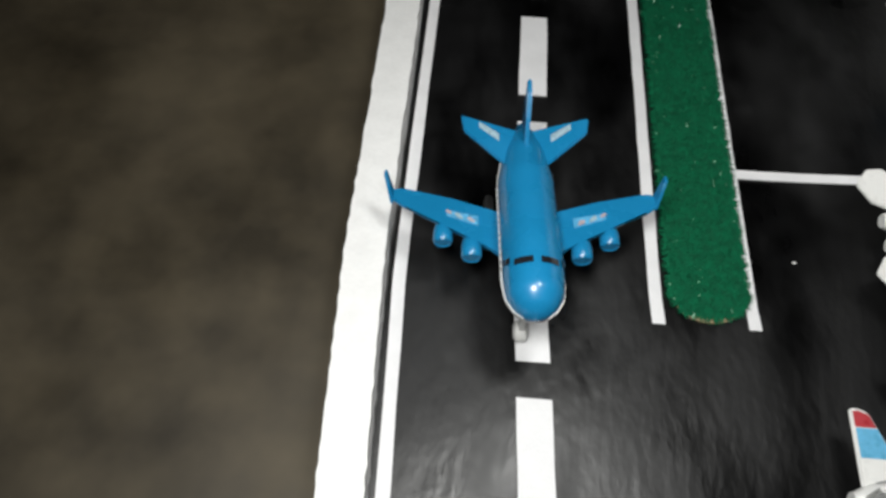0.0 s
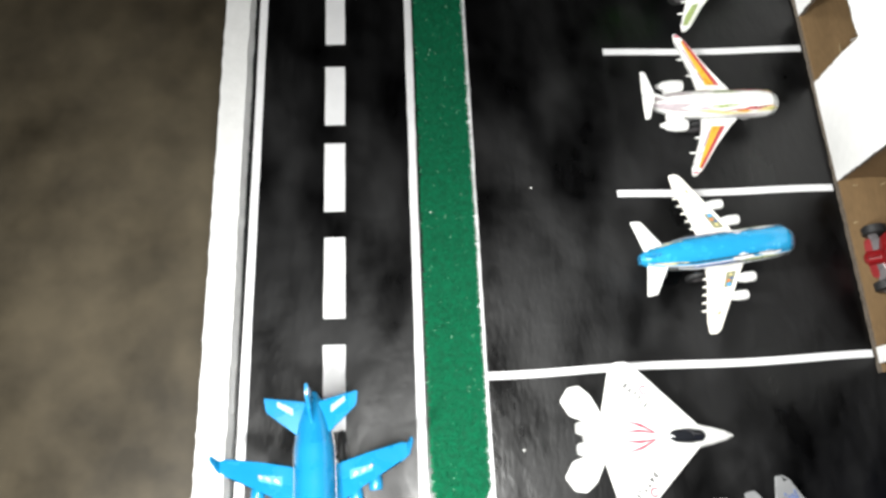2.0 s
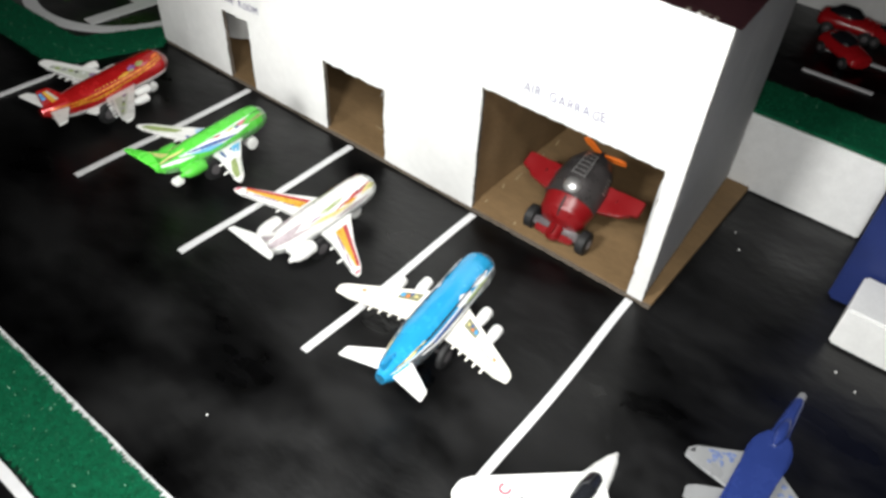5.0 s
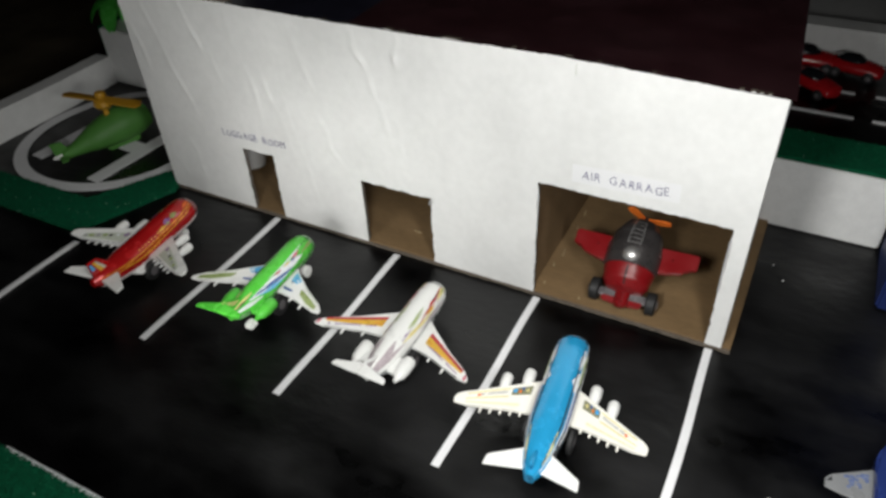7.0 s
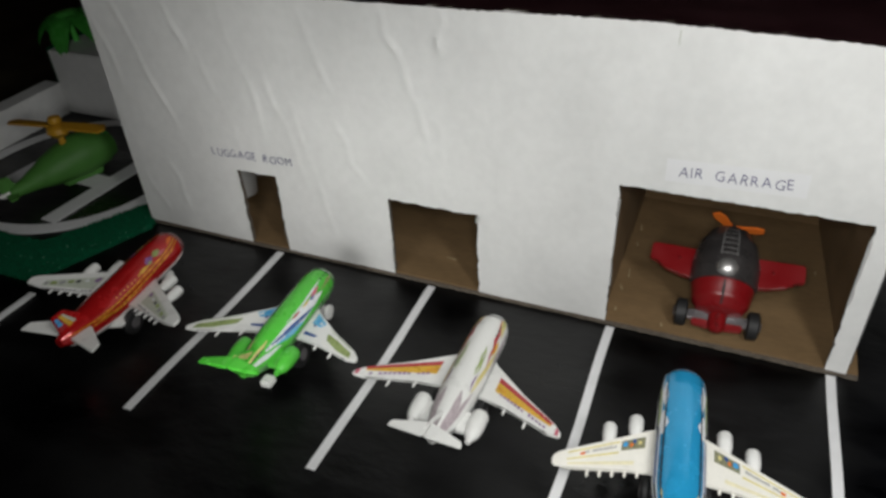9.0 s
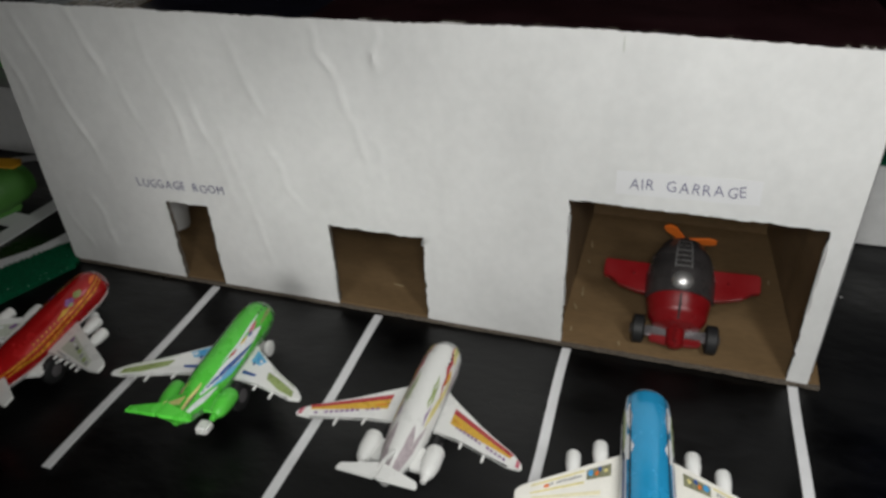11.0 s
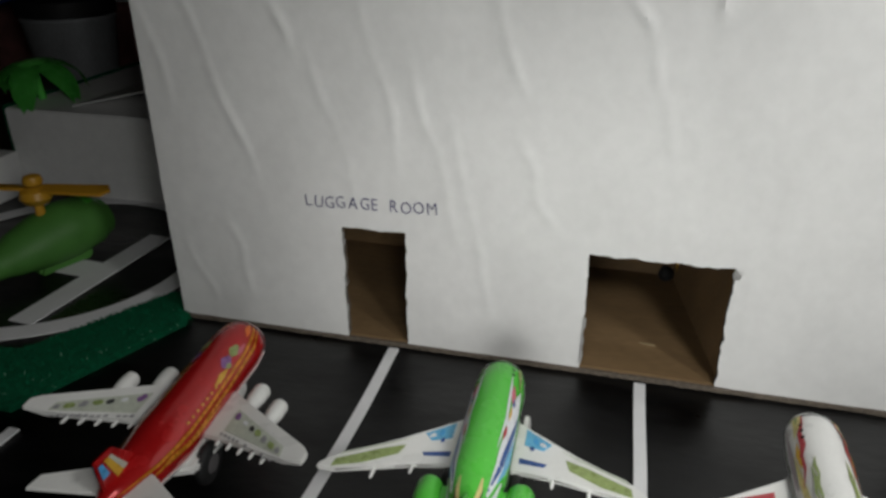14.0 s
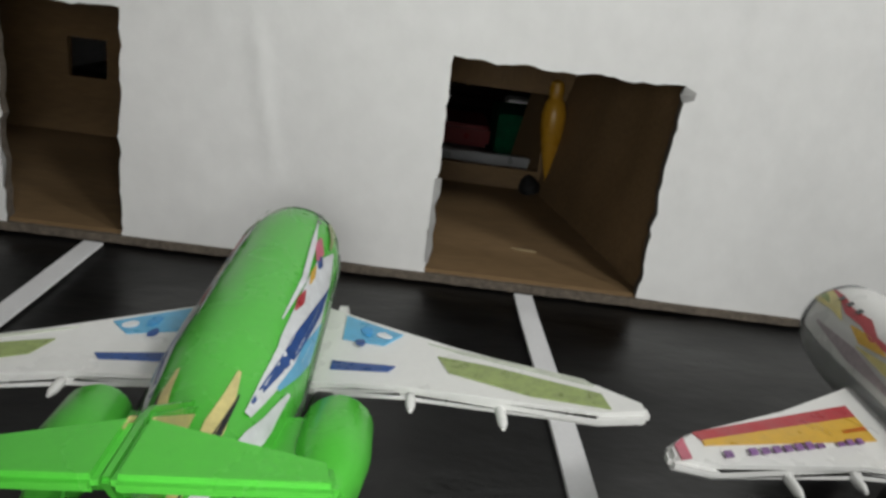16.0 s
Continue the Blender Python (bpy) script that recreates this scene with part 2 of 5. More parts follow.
class Body:
    """A fuselage lofted along x through stations (x, half width, half height, centre z)."""

    def __init__(self, stations):
        self.s = stations

    def at(self, x):
        s = self.s
        if x >= s[0][0]:
            return s[0][1:]
        for a, b in zip(s, s[1:]):
            if x >= b[0]:
                f = (x - b[0]) / (a[0] - b[0])
                f = f * f * (3 - 2 * f) * 0.4 + f * 0.6
                return tuple(b[k] + f * (a[k] - b[k]) for k in (1, 2, 3))
        return s[-1][1:]

    def point(self, x, ang, off=0.0):
        w, h, zc = self.at(x)
        c, s = math.cos(radians(ang)), math.sin(radians(ang))
        return Vector((x, (w + off) * c, zc + (h + off) * s))

    def loft(self, a0=0.0, a1=360.0, off=0.0, n=28, steps=44, x0=None, x1=None):
        bm = bmesh.new()
        hi, lo = (self.s[0][0] if x1 is None else x1), (self.s[-1][0] if x0 is None else x0)
        closed = a1 - a0 >= 360
        count = n if closed else n + 1
        rings = []
        for k in range(steps + 1):
            u = 0.5 - 0.5 * math.cos(math.pi * k / steps)
            x = hi + (lo - hi) * u
            rings.append([bm.verts.new(self.point(x, a0 + (a1 - a0) * i / n, off)) for i in range(count)])
        for a, b in zip(rings, rings[1:]):
            for i in range(count if closed else count - 1):
                bm.faces.new((a[i], a[(i + 1) % count], b[(i + 1) % count], b[i]))
            if not closed:
                bm.faces.new((a[-1], a[0], b[0], b[-1]))
        bm.faces.new(rings[0])
        bm.faces.new(rings[-1][::-1])
        return bm

    def stripe(self, line, wide, off=0.00035, bm=None, n=24):
        """A printed band along (x, angle, width factor) points, lying on the skin."""
        bm = bm or bmesh.new()
        pts = []
        for k in range(n + 1):
            u = k / n * (len(line) - 1)
            i = min(int(u), len(line) - 2)
            f = u - i
            pts.append([line[i][j] + f * (line[i + 1][j] - line[i][j]) for j in range(3)])
        rows = []
        for x, ang, wf in pts:
            w, h, zc = self.at(x)
            da = math.degrees(wide * wf / 2 / max(0.002, (w + h) / 2))
            rows.append([bm.verts.new(self.point(x, ang + da * s, off)) for s in (-1, -0.33, 0.33, 1)])
        for a, b in zip(rows, rows[1:]):
            for i in range(3):
                bm.faces.new((a[i], a[i + 1], b[i + 1], b[i]))
        return bm


def mirrored(poly, side):
    return [(x, y * side) for x, y in poly]


def wheel(parent, x, y, r, wide, z=None, hub=GREY):
    z = r if z is None else z
    w = part("wheel", turned([(-wide / 2, r * 0.8), (-wide / 2 + wide * 0.15, r * 0.96), (-wide * 0.2, r), (wide * 0.2, r), (wide / 2 - wide * 0.15, r * 0.96), (wide / 2, r * 0.8)], (0, 1, 0), (x, y, z), 24), RUBBER, parent)
    s = 1 if y >= 0 else -1
    part("hub", turned([(-wide * 0.1, r * 0.45), (wide * 0.05, r * 0.45), (wide * 0.12, r * 0.2)], (0, s, 0), (x, y + s * wide / 2, z), 16), hub, w)
    return w


def airliner(name, m, label, p, group="toy planes on the board"):
    """A toy jet, nose along +x, its wheels on z = 0. p holds its colours and measures."""
    rng = random.Random(p["seed"])
    top = thing(name, m, label, "toy plane", group)
    L, hw, hh, zc, pitch = p["nose"], p["hw"], p["hh"], p["zc"], math.tan(radians(p["pitch"]))
    tail = p["tail"]
    st = [(L, 0.0012, 0.0012, zc - 0.0015), (L - 0.0012, hw * 0.42, hh * 0.38, zc - 0.0012), (L - 0.004, hw * 0.7, hh * 0.66, zc - 0.0006), (L - 0.009, hw * 0.92, hh * 0.9, zc), (L - 0.017, hw, hh, zc), (tail * 0.35, hw, hh, zc), (tail * 0.62, hw * 0.84, hh * 0.84, zc + 0.001), (tail * 0.85, hw * 0.56, hh * 0.6, zc + 0.0025), (tail, hw * 0.22, hh * 0.28, zc + 0.004)]
    st = [(x, a, b, z + x * pitch) for x, a, b, z in st]
    body = Body(st)
    fus = part("fuselage", body.loft(), p["body"], top, p.get("body_label", ""))
    if p.get("belly"):
        part("belly", body.loft(p.get("belly_from", 196), 540 - p.get("belly_from", 196), 0.0005, 18, 40, tail * 0.9, L - 0.001), p["belly"], top)
    if p.get("skin"):
        a0, mat = p["skin"]
        part("tail_cone", body.loft(0, 360, 0.0006, 20, 10, tail, tail * 0.72), mat, fus)
        part("printed_skin", body.loft(a0, 180 - a0, 0.0005, 20, 44, tail * 0.97, L - p.get("skin_nose", 0.0022)), mat, fus, p.get("skin_label", ""))
    if p.get("nose_rim"):
        part("nose_rim", body.loft(0, 360, 0.0007, 28, 14, L - p["nose_rim"], L), SMOKE, fus, "clear plastic rim round the nose")
    # wings
    wz, tip = p["wing_z"], p["half_span"]
    for s in (1, -1):
        wing_z = lambda x, y: wz + x * pitch + abs(y) * p["dihedral"]
        outline = p["wing"]
        w = part("wing", plate(mirrored(outline, s), 0.0022, wing_z, 0.0007), p["wing_mat"], top)
        for poly, mat in p.get("wing_print", ()):
            part("print", plate(mirrored(poly, s), 0.0002, lambda x, y: wing_z(x, y) + 0.00225), mat, w, smooth=False)
        marks = p.get("wing_marks", ())
        for k, (mx, my, ma, mb, mat) in enumerate(marks):
            poly = [(mx + ma * math.cos(i * math.pi / 4) * rng.uniform(0.7, 1.2) - 0.55 * mb * math.sin(i * math.pi / 4), my + mb * math.sin(i * math.pi / 4) * rng.uniform(0.8, 1.2)) for i in range(8)]
            part("print", plate(mirrored(poly, s), 0.0002, lambda x, y: wing_z(x, y) + 0.0026 + 0.00003 * k), mat, w, smooth=False)
        if p.get("wing_text"):
            (xa, ya), (xb, yb), mat = p["wing_text"]
            bm = bmesh.new()
            n = 13
            for k in range(n):
                if rng.random() < 0.15:
                    continue
                u0, u1 = k / n, (k + 0.62) / n
                tall = 0.0014 * rng.uniform(0.6, 1.1)
                q = [(xa + (xb - xa) * u0, ya + (yb - ya) * u0), (xa + (xb - xa) * u1, ya + (yb - ya) * u1)]
                plate(mirrored([q[0], q[1], (q[1][0] + tall, q[1][1]), (q[0][0] + tall, q[0][1])], s), 0.0002, lambda x, y: wing_z(x, y) + 0.0025, bm=bm)
            part("print", bm, mat, w, smooth=False)
        for fx, fy, fl in p.get("fairings", ()):
            z = wing_z(fx, fy) + 0.0004
            part("fairing", spin_x([(0.003, 0.0004), (0.001, 0.0008), (-fl * 0.5, 0.0007), (-fl * 0.8, 0.0003)], (fx, fy * s, z), 10), p["wing_mat"], w)
        for ex, ey, el, er in p.get("engines", ()):
            z = wing_z(ex, ey) + p.get("engine_drop", -0.0005)
            e = part("engine", spin_x([(el * 0.45, er * 0.72), (el * 0.5, er * 0.86), (el * 0.42, er), (0, er), (-el * 0.35, er * 0.8), (-el * 0.5, er * 0.55)], (ex, ey * s, z), 18), p["engine_mat"], top)
            part("intake", spin_x([(0.0004, er * 0.62), (0, er * 0.66)], (ex + el * 0.45, ey * s, z), 16), p.get("intake_mat", D_GREY), e)
        if p.get("winglet"):
            bm = plate([(-0.004, 0), (0.0035, 0), (-0.004, 0.011), (-0.007, 0.0105)], 0.0013, bevel=0.0004)
            tx, ty = p["winglet"]
            mm = Matrix.Translation((tx, ty * s - 0.0007 * s, wing_z(tx, ty) + 0.0005)) @ Matrix.Rotation(radians(90), 4, "X") @ Matrix.Rotation(radians(-14 * s), 4, "X")
            bmesh.ops.transform(bm, matrix=mm, verts=bm.verts)
            part("winglet", bm, p["wing_mat"], w)
        # tailplane
        tz = p["tail_z"]
        stab = part("tailplane", plate(mirrored(p["stab"], s), 0.0018, lambda x, y: tz + abs(y) * p.get("stab_dihedral", 0.05), 0.0006), p["stab_mat"], top)
        for poly, mat in p.get("stab_print", ()):
            part("print", plate(mirrored(poly, s), 0.0002, lambda x, y: tz + abs(y) * p.get("stab_dihedral", 0.05) + 0.00185), mat, stab, smooth=False)
    # fin
    bm = plate(p["fin"], 0.0018, bevel=0.0006)
    bmesh.ops.transform(bm, matrix=Matrix.Translation((0, 0.0009, 0)) @ Matrix.Rotation(radians(90), 4, "X"), verts=bm.verts)
    fin = part("fin", bm, p["fin_mat"], top)
    for poly, mat in p.get("fin_print", ()):
        for yy in (0.0012, -0.0010):
            bm = plate(poly, 0.0002)
            bmesh.ops.transform(bm, matrix=Matrix.Translation((0, yy, 0)) @ Matrix.Rotation(radians(90), 4, "X"), verts=bm.verts)
            part("print", bm, mat, fin, smooth=False)
    # prints on the skin
    for line, wide, mat in p.get("stripes", ()):
        for s in (1, -1):
            ln = [(x, a if s > 0 else 180 - a, f) for x, a, f in line]
            part("stripe", body.stripe(ln, wide, 0.0008 if p.get("skin") else 0.00035), mat, fus)
    for s in (1, -1):
        x, stop = p.get("window_run", (L - 0.020, tail * 0.45))
        while x > stop:
            a = p.get("window_angle", 28)
            part("window", body.stripe([(x, a if s > 0 else 180 - a, 1), (x - 0.0013, a if s > 0 else 180 - a, 1)], p.get("window_size", 0.0011), 0.0009 if p.get("skin") else 0.0006, None, 2), p.get("window_mat", TINT), fus)
            x -= 0.0034
    for s in (1, -1) if p.get("screen", 1) else ():
        a0 = p.get("screen_angle", 52)
        sx = p.get("screen_x", 0.0105)
        bm = body.stripe([(L - sx, a0 if s > 0 else 180 - a0, 1), (L - sx + 0.0027, a0 if s > 0 else 180 - a0, 1)], p.get("screen", 0.0075), 0.0006, n=6)
        part("windscreen", bm, TINT, fus)
        if p.get("side_panes"):
            for k in (0, 1):
                a1 = 34 - 13 * k
                part("side_pane", body.stripe([(L - sx - 0.0018 - 0.0008 * k, a1 if s > 0 else 180 - a1, 1), (L - sx + 0.001 - 0.0008 * k, a1 if s > 0 else 180 - a1, 1)], 0.0024, 0.0006, n=3), TINT, fus)
    # wheels
    wr = p.get("wheel_r", 0.0085)
    wx = p.get("wheel_x", -0.012)
    for s in (1, -1):
        wheel(top, wx, s * (hw + 0.0022), wr, 0.0042)
        if p.get("strut"):
            part("gear_leg", box(wx - 0.002, wx + 0.002, s * (hw - 0.003) - 0.0012, s * (hw - 0.003) + 0.0012, wr - 0.001, body.at(wx)[2] - body.at(wx)[1] * 0.6), GREY, top)
    part("axle", turned([(-hw - 0.003, 0.0011), (hw + 0.003, 0.0011)], (0, 1, 0), (wx, 0, wr), 8), GREY, top)
    nx = L - 0.017
    part("nose_wheel", turned([(-0.003, 0.003), (-0.002, 0.0044), (0.002, 0.0044), (0.003, 0.003)], (0, 1, 0), (nx, 0, 0.0044), 18), p.get("nose_wheel_mat", W_PLASTIC), top)
    part("nose_leg", box(nx - 0.0015, nx + 0.0015, -0.0012, 0.0012, 0.004, body.at(nx)[2] - body.at(nx)[1] + 0.002), p.get("nose_wheel_mat", W_PLASTIC), top)
    return top


def text_mesh(word, size, thick, jitter=0.0, rng=None, squeeze=1.0, bold=-0.014):
    """Letters of the built-in font in the xy plane, each turned a little by hand."""
    bm, x = bmesh.new(), 0.0
    for ch in word:
        if ch == " ":
            x += size * 0.55
            continue
        cu = bpy.data.curves.new("letter", "FONT")
        cu.body, cu.size, cu.extrude, cu.resolution_u, cu.offset = ch, size, thick, 2, bold * size
        ob = bpy.data.objects.new("letter", cu)
        me = ob.to_mesh()
        tmp = bmesh.new()
        tmp.from_mesh(me)
        xs = [v.co.x for v in tmp.verts]
        wide = (max(xs) - min(xs)) * squeeze
        j = (rng.uniform(-1, 1) if rng else 0) * jitter
        mm = Matrix.Translation((x, (rng.uniform(-1, 1) if rng else 0) * jitter * size * 0.05, 0)) @ Matrix.Rotation(j * 0.12, 4, "Z") @ Matrix.Diagonal((squeeze, 1, 1, 1)) @ Matrix.Translation((-min(xs), 0, 0))
        bmesh.ops.transform(tmp, matrix=mm, verts=tmp.verts)
        keep = bpy.data.meshes.new("letter")
        tmp.to_mesh(keep)
        tmp.free()
        bm.from_mesh(keep)
        bpy.data.meshes.remove(keep)
        ob.to_mesh_clear()
        bpy.data.objects.remove(ob)
        x += wide + size * 0.16
    return bm, x - size * 0.16


# ---- the room, the board and its border ----
solo("floor", box(-1.6, 1.9, -1.6, 2.2, -0.06, -0.025), BROWN_FLOOR, "brown mottled floor under the model board", kind="structure")
for nm, b in (("wall_west", (-1.64, -1.6, -1.6, 2.2)), ("wall_east", (1.9, 1.94, -1.6, 2.2)), ("wall_south", (-1.64, 1.94, -1.64, -1.6)), ("wall_north", (-1.64, 1.94, 2.2, 2.24))):
    solo(nm, box(*b, -0.06, 2.4), WALL_DARK, "dark unlit wall of the room", kind="structure")
solo("ceiling", box(-1.64, 1.94, -1.64, 2.24, 2.4, 2.44), WALL_DARK, "dark unlit ceiling", kind="structure")

bm = bmesh.new()
bmesh.ops.create_grid(bm, x_segments=90, y_segments=90, size=0.5)
for v in bm.verts:
    x, y = 0.088 + v.co.x * 1.03, 0.13 + v.co.y * 1.16
    v.co = Vector((x, y, 0.0004 * noise.noise((x * 14, y * 9, 1)) + 0.0003 * noise.noise((x * 40, y * 40, 5)) - 0.0004))
rim = [e for e in bm.edges if e.is_boundary]
down = bmesh.ops.extrude_edge_only(bm, edges=rim)["geom"]
for v in down:
    if isinstance(v, bmesh.types.BMVert):
        v.co.z = -0.025
solo("ground", bm, BLACK, "crinkled black chart paper over a board", kind="structure", smooth=True)


def slanted(x, y, k=0.0245):
    """The border and its line run a little askew, more so towards the near end."""
    return x + (y + 0.05) * k + 0.045 * max(0.0, -0.07 - y)


def strip_bm(x0, x1, y0, y1, z0, z1, rng, ragged=0.0004, k=0.0245, n=70):
    bm = bmesh.new()
    rows = []
    for i in range(n + 1):
        y = y0 + (y1 - y0) * i / n
        a = slanted(x0, y, k) + rng.uniform(-1, 1) * ragged
        b = slanted(x1, y, k) + rng.uniform(-1, 1) * ragged
        rows.append([bm.verts.new(c) for c in ((a, y, z0), (a, y, z1), (b, y, z1), (b, y, z0))])
    for p, q in zip(rows, rows[1:]):
        for i in range(4):
            bm.faces.new((p[i], p[(i + 1) % 4], q[(i + 1) % 4], q[i]))
    bm.faces.new(rows[0])
    bm.faces.new(rows[-1][::-1])
    return bm


rng = random.Random(3)
solo("border_wall", strip_bm(-0.4462, -0.4283, -0.45, 0.72, -0.025, 0.018, rng, 0.0004, 0.009, 260), FOAM, "white thermocol border strip along the runway", "border", kind="structure")
solo("runway_edge_line", strip_bm(-0.4254, -0.4197, -0.45, 0.70, 0.0002, 0.0008, rng, 0.0002, 0.011, 40), TAPE, "white paper tape line along the runway", "road marking", "runway lines", kind="structure")
for x0, x1 in ((-0.3112, -0.3056), (-0.2692, -0.2638)):
    solo("runway_edge_line", strip_bm(x0, x1, -0.088, 0.366, 0.0002, 0.0008, rng, 0.0002, 0.0, 40), TAPE, "white paper tape line beside the grass strip", "road marking", "runway lines", kind="structure")
for y0, y1 in ((-0.40, -0.348), (-0.328, -0.274), (-0.255, -0.2), (-0.183, -0.126), (-0.11, -0.053), (-0.036, 0.020), (0.038, 0.0955), (0.115, 0.168), (0.183, 0.232), (0.252, 0.300), (0.318, 0.369), (0.386, 0.434), (0.452, 0.50), (0.52, 0.57), (0.59, 0.64)):
    solo("runway_dash", strip_bm(-0.3716, -0.3569, y0, y1, 0.0002, 0.0008, rng, 0.0002, 0.0, 4), TAPE, "white paper dash on the runway centre line", "road marking", "runway dashes", kind="structure")
for y, x0, x1 in ((0.0, -0.264, -0.002), (0.122, -0.162, -0.003), (0.240, -0.159, -0.003), (0.358, -0.160, -0.003), (0.4945, -0.276, -0.1)):
    bm = bmesh.new()
    rows, n = [], 24
    ph = rng.uniform(0, 6)
    for i in range(n + 1):
        x = x0 + (x1 - x0) * i / n
        yy = y + 0.0007 * math.sin(ph + x * 40) - (0.004 * (x / -0.264) if y == 0.0 else 0)
        rows.append([bm.verts.new(c) for c in ((x, yy - 0.0026, 0.0003), (x, yy - 0.0025, 0.001), (x, yy + 0.0025, 0.001), (x, yy + 0.0026, 0.0003))])
    for p, q in zip(rows, rows[1:]):
        for i in range(4):
            bm.faces.new((p[i], p[(i + 1) % 4], q[(i + 1) % 4], q[i]))
    bm.faces.new(rows[0]); bm.faces.new(rows[-1][::-1])
    solo("parking_line", bm, TAPE, "white paper line between parking bays", "road marking", "parking lines", kind="structure")


def grass_slab(name, outline, z0, high, label, count, seed):
    """A flocked strip: a soft slab and loose fibres standing on it."""
    rng = random.Random(seed)
    top = solo(name, plate(outline, high, lambda x, y: z0, 0.0), [GRASS], label, "artificial grass", "grass strips")
    xs, ys = [p[0] for p in outline], [p[1] for p in outline]

    def inside(x, y):
        hit = False
        for (xa, ya), (xb, yb) in zip(outline, outline[1:] + outline[:1]):
            if (ya > y) != (yb > y) and x < xa + (y - ya) / (yb - ya) * (xb - xa):
                hit = not hit
        return hit
    verts, faces = [], []
    while len(faces) < count:
        x, y = rng.uniform(min(xs) - 0.001, max(xs) + 0.001), rng.uniform(min(ys), max(ys))
        if not inside(x, y):
            continue
        a, lean, h, w = rng.uniform(0, 6.283), rng.uniform(0.0006, 0.0026), rng.uniform(0.0004, 0.0021), rng.uniform(0.0002, 0.00055)
        c, s = math.cos(a), math.sin(a)
        i = len(verts)
        z = z0 + high - 0.0002
        verts += [(x - s * w, y + c * w, z), (x + s * w, y - c * w, z), (x + c * lean, y + s * lean, z + h)]
        faces.append((i, i + 1, i + 2))
    # a fringe along the outline
    n_pts = len(outline)
    for k in range(count // 2):
        j = rng.randrange(n_pts)
        (xa, ya), (xb, yb) = outline[j], outline[(j + 1) % n_pts]
        L = math.hypot(xb - xa, yb - ya)
        if rng.random() > min(1.0, L / 0.006):
            continue
        u = rng.random()
        x, y = xa + (xb - xa) * u, ya + (yb - ya) * u
        nx, ny = (yb - ya) / L, -(xb - xa) / L
        out, w, t = rng.uniform(0.0006, 0.0042), rng.uniform(0.0003, 0.0007), rng.uniform(-0.5, 0.5)
        i = len(verts)
        z = z0 + high - 0.0004
        verts += [(x + ny * w, y - nx * w, z), (x - ny * w, y + nx * w, z), (x + nx * out + ny * t * out, y + ny * out - nx * t * out, z + rng.uniform(-0.0016, 0.0005))]
        faces.append((i, i + 1, i + 2))
    # About one fibre in ninety gets the pale colour, as a painted glint.
    shiny = [k for k in range(len(faces)) if rng.random() < 0.011]
    me = bpy.data.meshes.new("flock")
    me.from_pydata(verts, [], faces)
    me.materials.append(BLADE)
    me.materials.append(GLINT)
    for k in shiny:
        me.polygons[k].material_index = 1
    f = new("flock", me)
    f.parent = top
    tagged(f, kind="stuff")
    return top


def pill(x0, x1, y0, y1, n=10):
    r, cx = (x1 - x0) / 2, (x0 + x1) / 2
    lo = [(cx + r * math.cos(math.pi + math.pi * i / n), y0 + r * 0.7 + r * 0.7 * math.sin(math.pi + math.pi * i / n)) for i in range(n + 1)]
    hi = [(cx + r * math.cos(math.pi * i / n), y1 - r * 0.7 + r * 0.7 * math.sin(math.pi * i / n)) for i in range(n + 1)]
    side = lambda x, a, b: [(x + 0.0009 * noise.noise((x * 30, a + (b - a) * i / 90 * 1.0, 4)) + 0.0006 * noise.noise((x, (a + (b - a) * i / 90) * 180, 2)), a + (b - a) * i / 90) for i in range(1, 90)]
    return lo + side(x1, lo[-1][1], hi[0][1]) + hi + side(x0, hi[-1][1], lo[0][1])


grass_slab("grass_strip", pill(-0.3015, -0.2685, -0.084, 0.391), 0.0, 0.0032, "green flocked grass strip between the white runway lines", 12000, 5)
solo("grass_backing", plate(pill(-0.2995, -0.2705, -0.0862, 0.1), 0.0011, lambda x, y: 0.0001), GLUE, "tan card backing under the grass strip", "card backing")
grass_slab("grass_strip", pill(-0.3015, -0.2685, 0.485, 0.70), 0.0, 0.0032, "green flocked grass strip at the runway's far end", 2500, 6)
grass_slab("grass_strip", [(-0.008, 0.4705), (0.016, 0.4925), (-0.054, 0.532), (-0.058, 0.70), (-0.092, 0.70), (-0.091, 0.5045)], 0.0, 0.004, "green flocked grass border round the helipad", 6000, 7)

# ---- the terminal: a cardboard box covered with white paper ----
DOORS = [("garage", 0.0040, 0.1265, 0.0035, 0.0985), ("hall", 0.2085, 0.2685, 0.0035, 0.0618), ("luggage", 0.3520, 0.3828, 0.0045, 0.0622)]
Y0, Y1, TOP, DEEP = -0.0065, 0.476, 0.1842, 0.152
CREASES = [(0.475, 0.18, 0.455, 0.11, 3), (0.455, 0.182, 0.405, 0.075, 4), (0.44, 0.06, 0.425, 0.02, 4), (0.415, 0.183, 0.395, 0.14, 5), (0.395, 0.15, 0.36, 0.07, 4), (0.37, 0.18, 0.345, 0.085, 3), (0.345, 0.14, 0.32, 0.06, 4), (0.33, 0.12, 0.30, 0.02, 3), (0.315, 0.183, 0.29, 0.12, 3), (0.30, 0.11, 0.275, 0.07, 4), (0.262, 0.182, 0.25, 0.15, 6), (0.252, 0.155, 0.232, 0.105, 6), (0.235, 0.12, 0.222, 0.09, 3), (0.2, 0.17, 0.19, 0.05, 1.5), (0.15, 0.18, 0.145, 0.11, 1.2), (0.205, 0.075, 0.195, 0.02, 2), (0.465, 0.05, 0.45, 0.01, 3), (0.229, 0.184, 0.2265, 0.157, 6)]


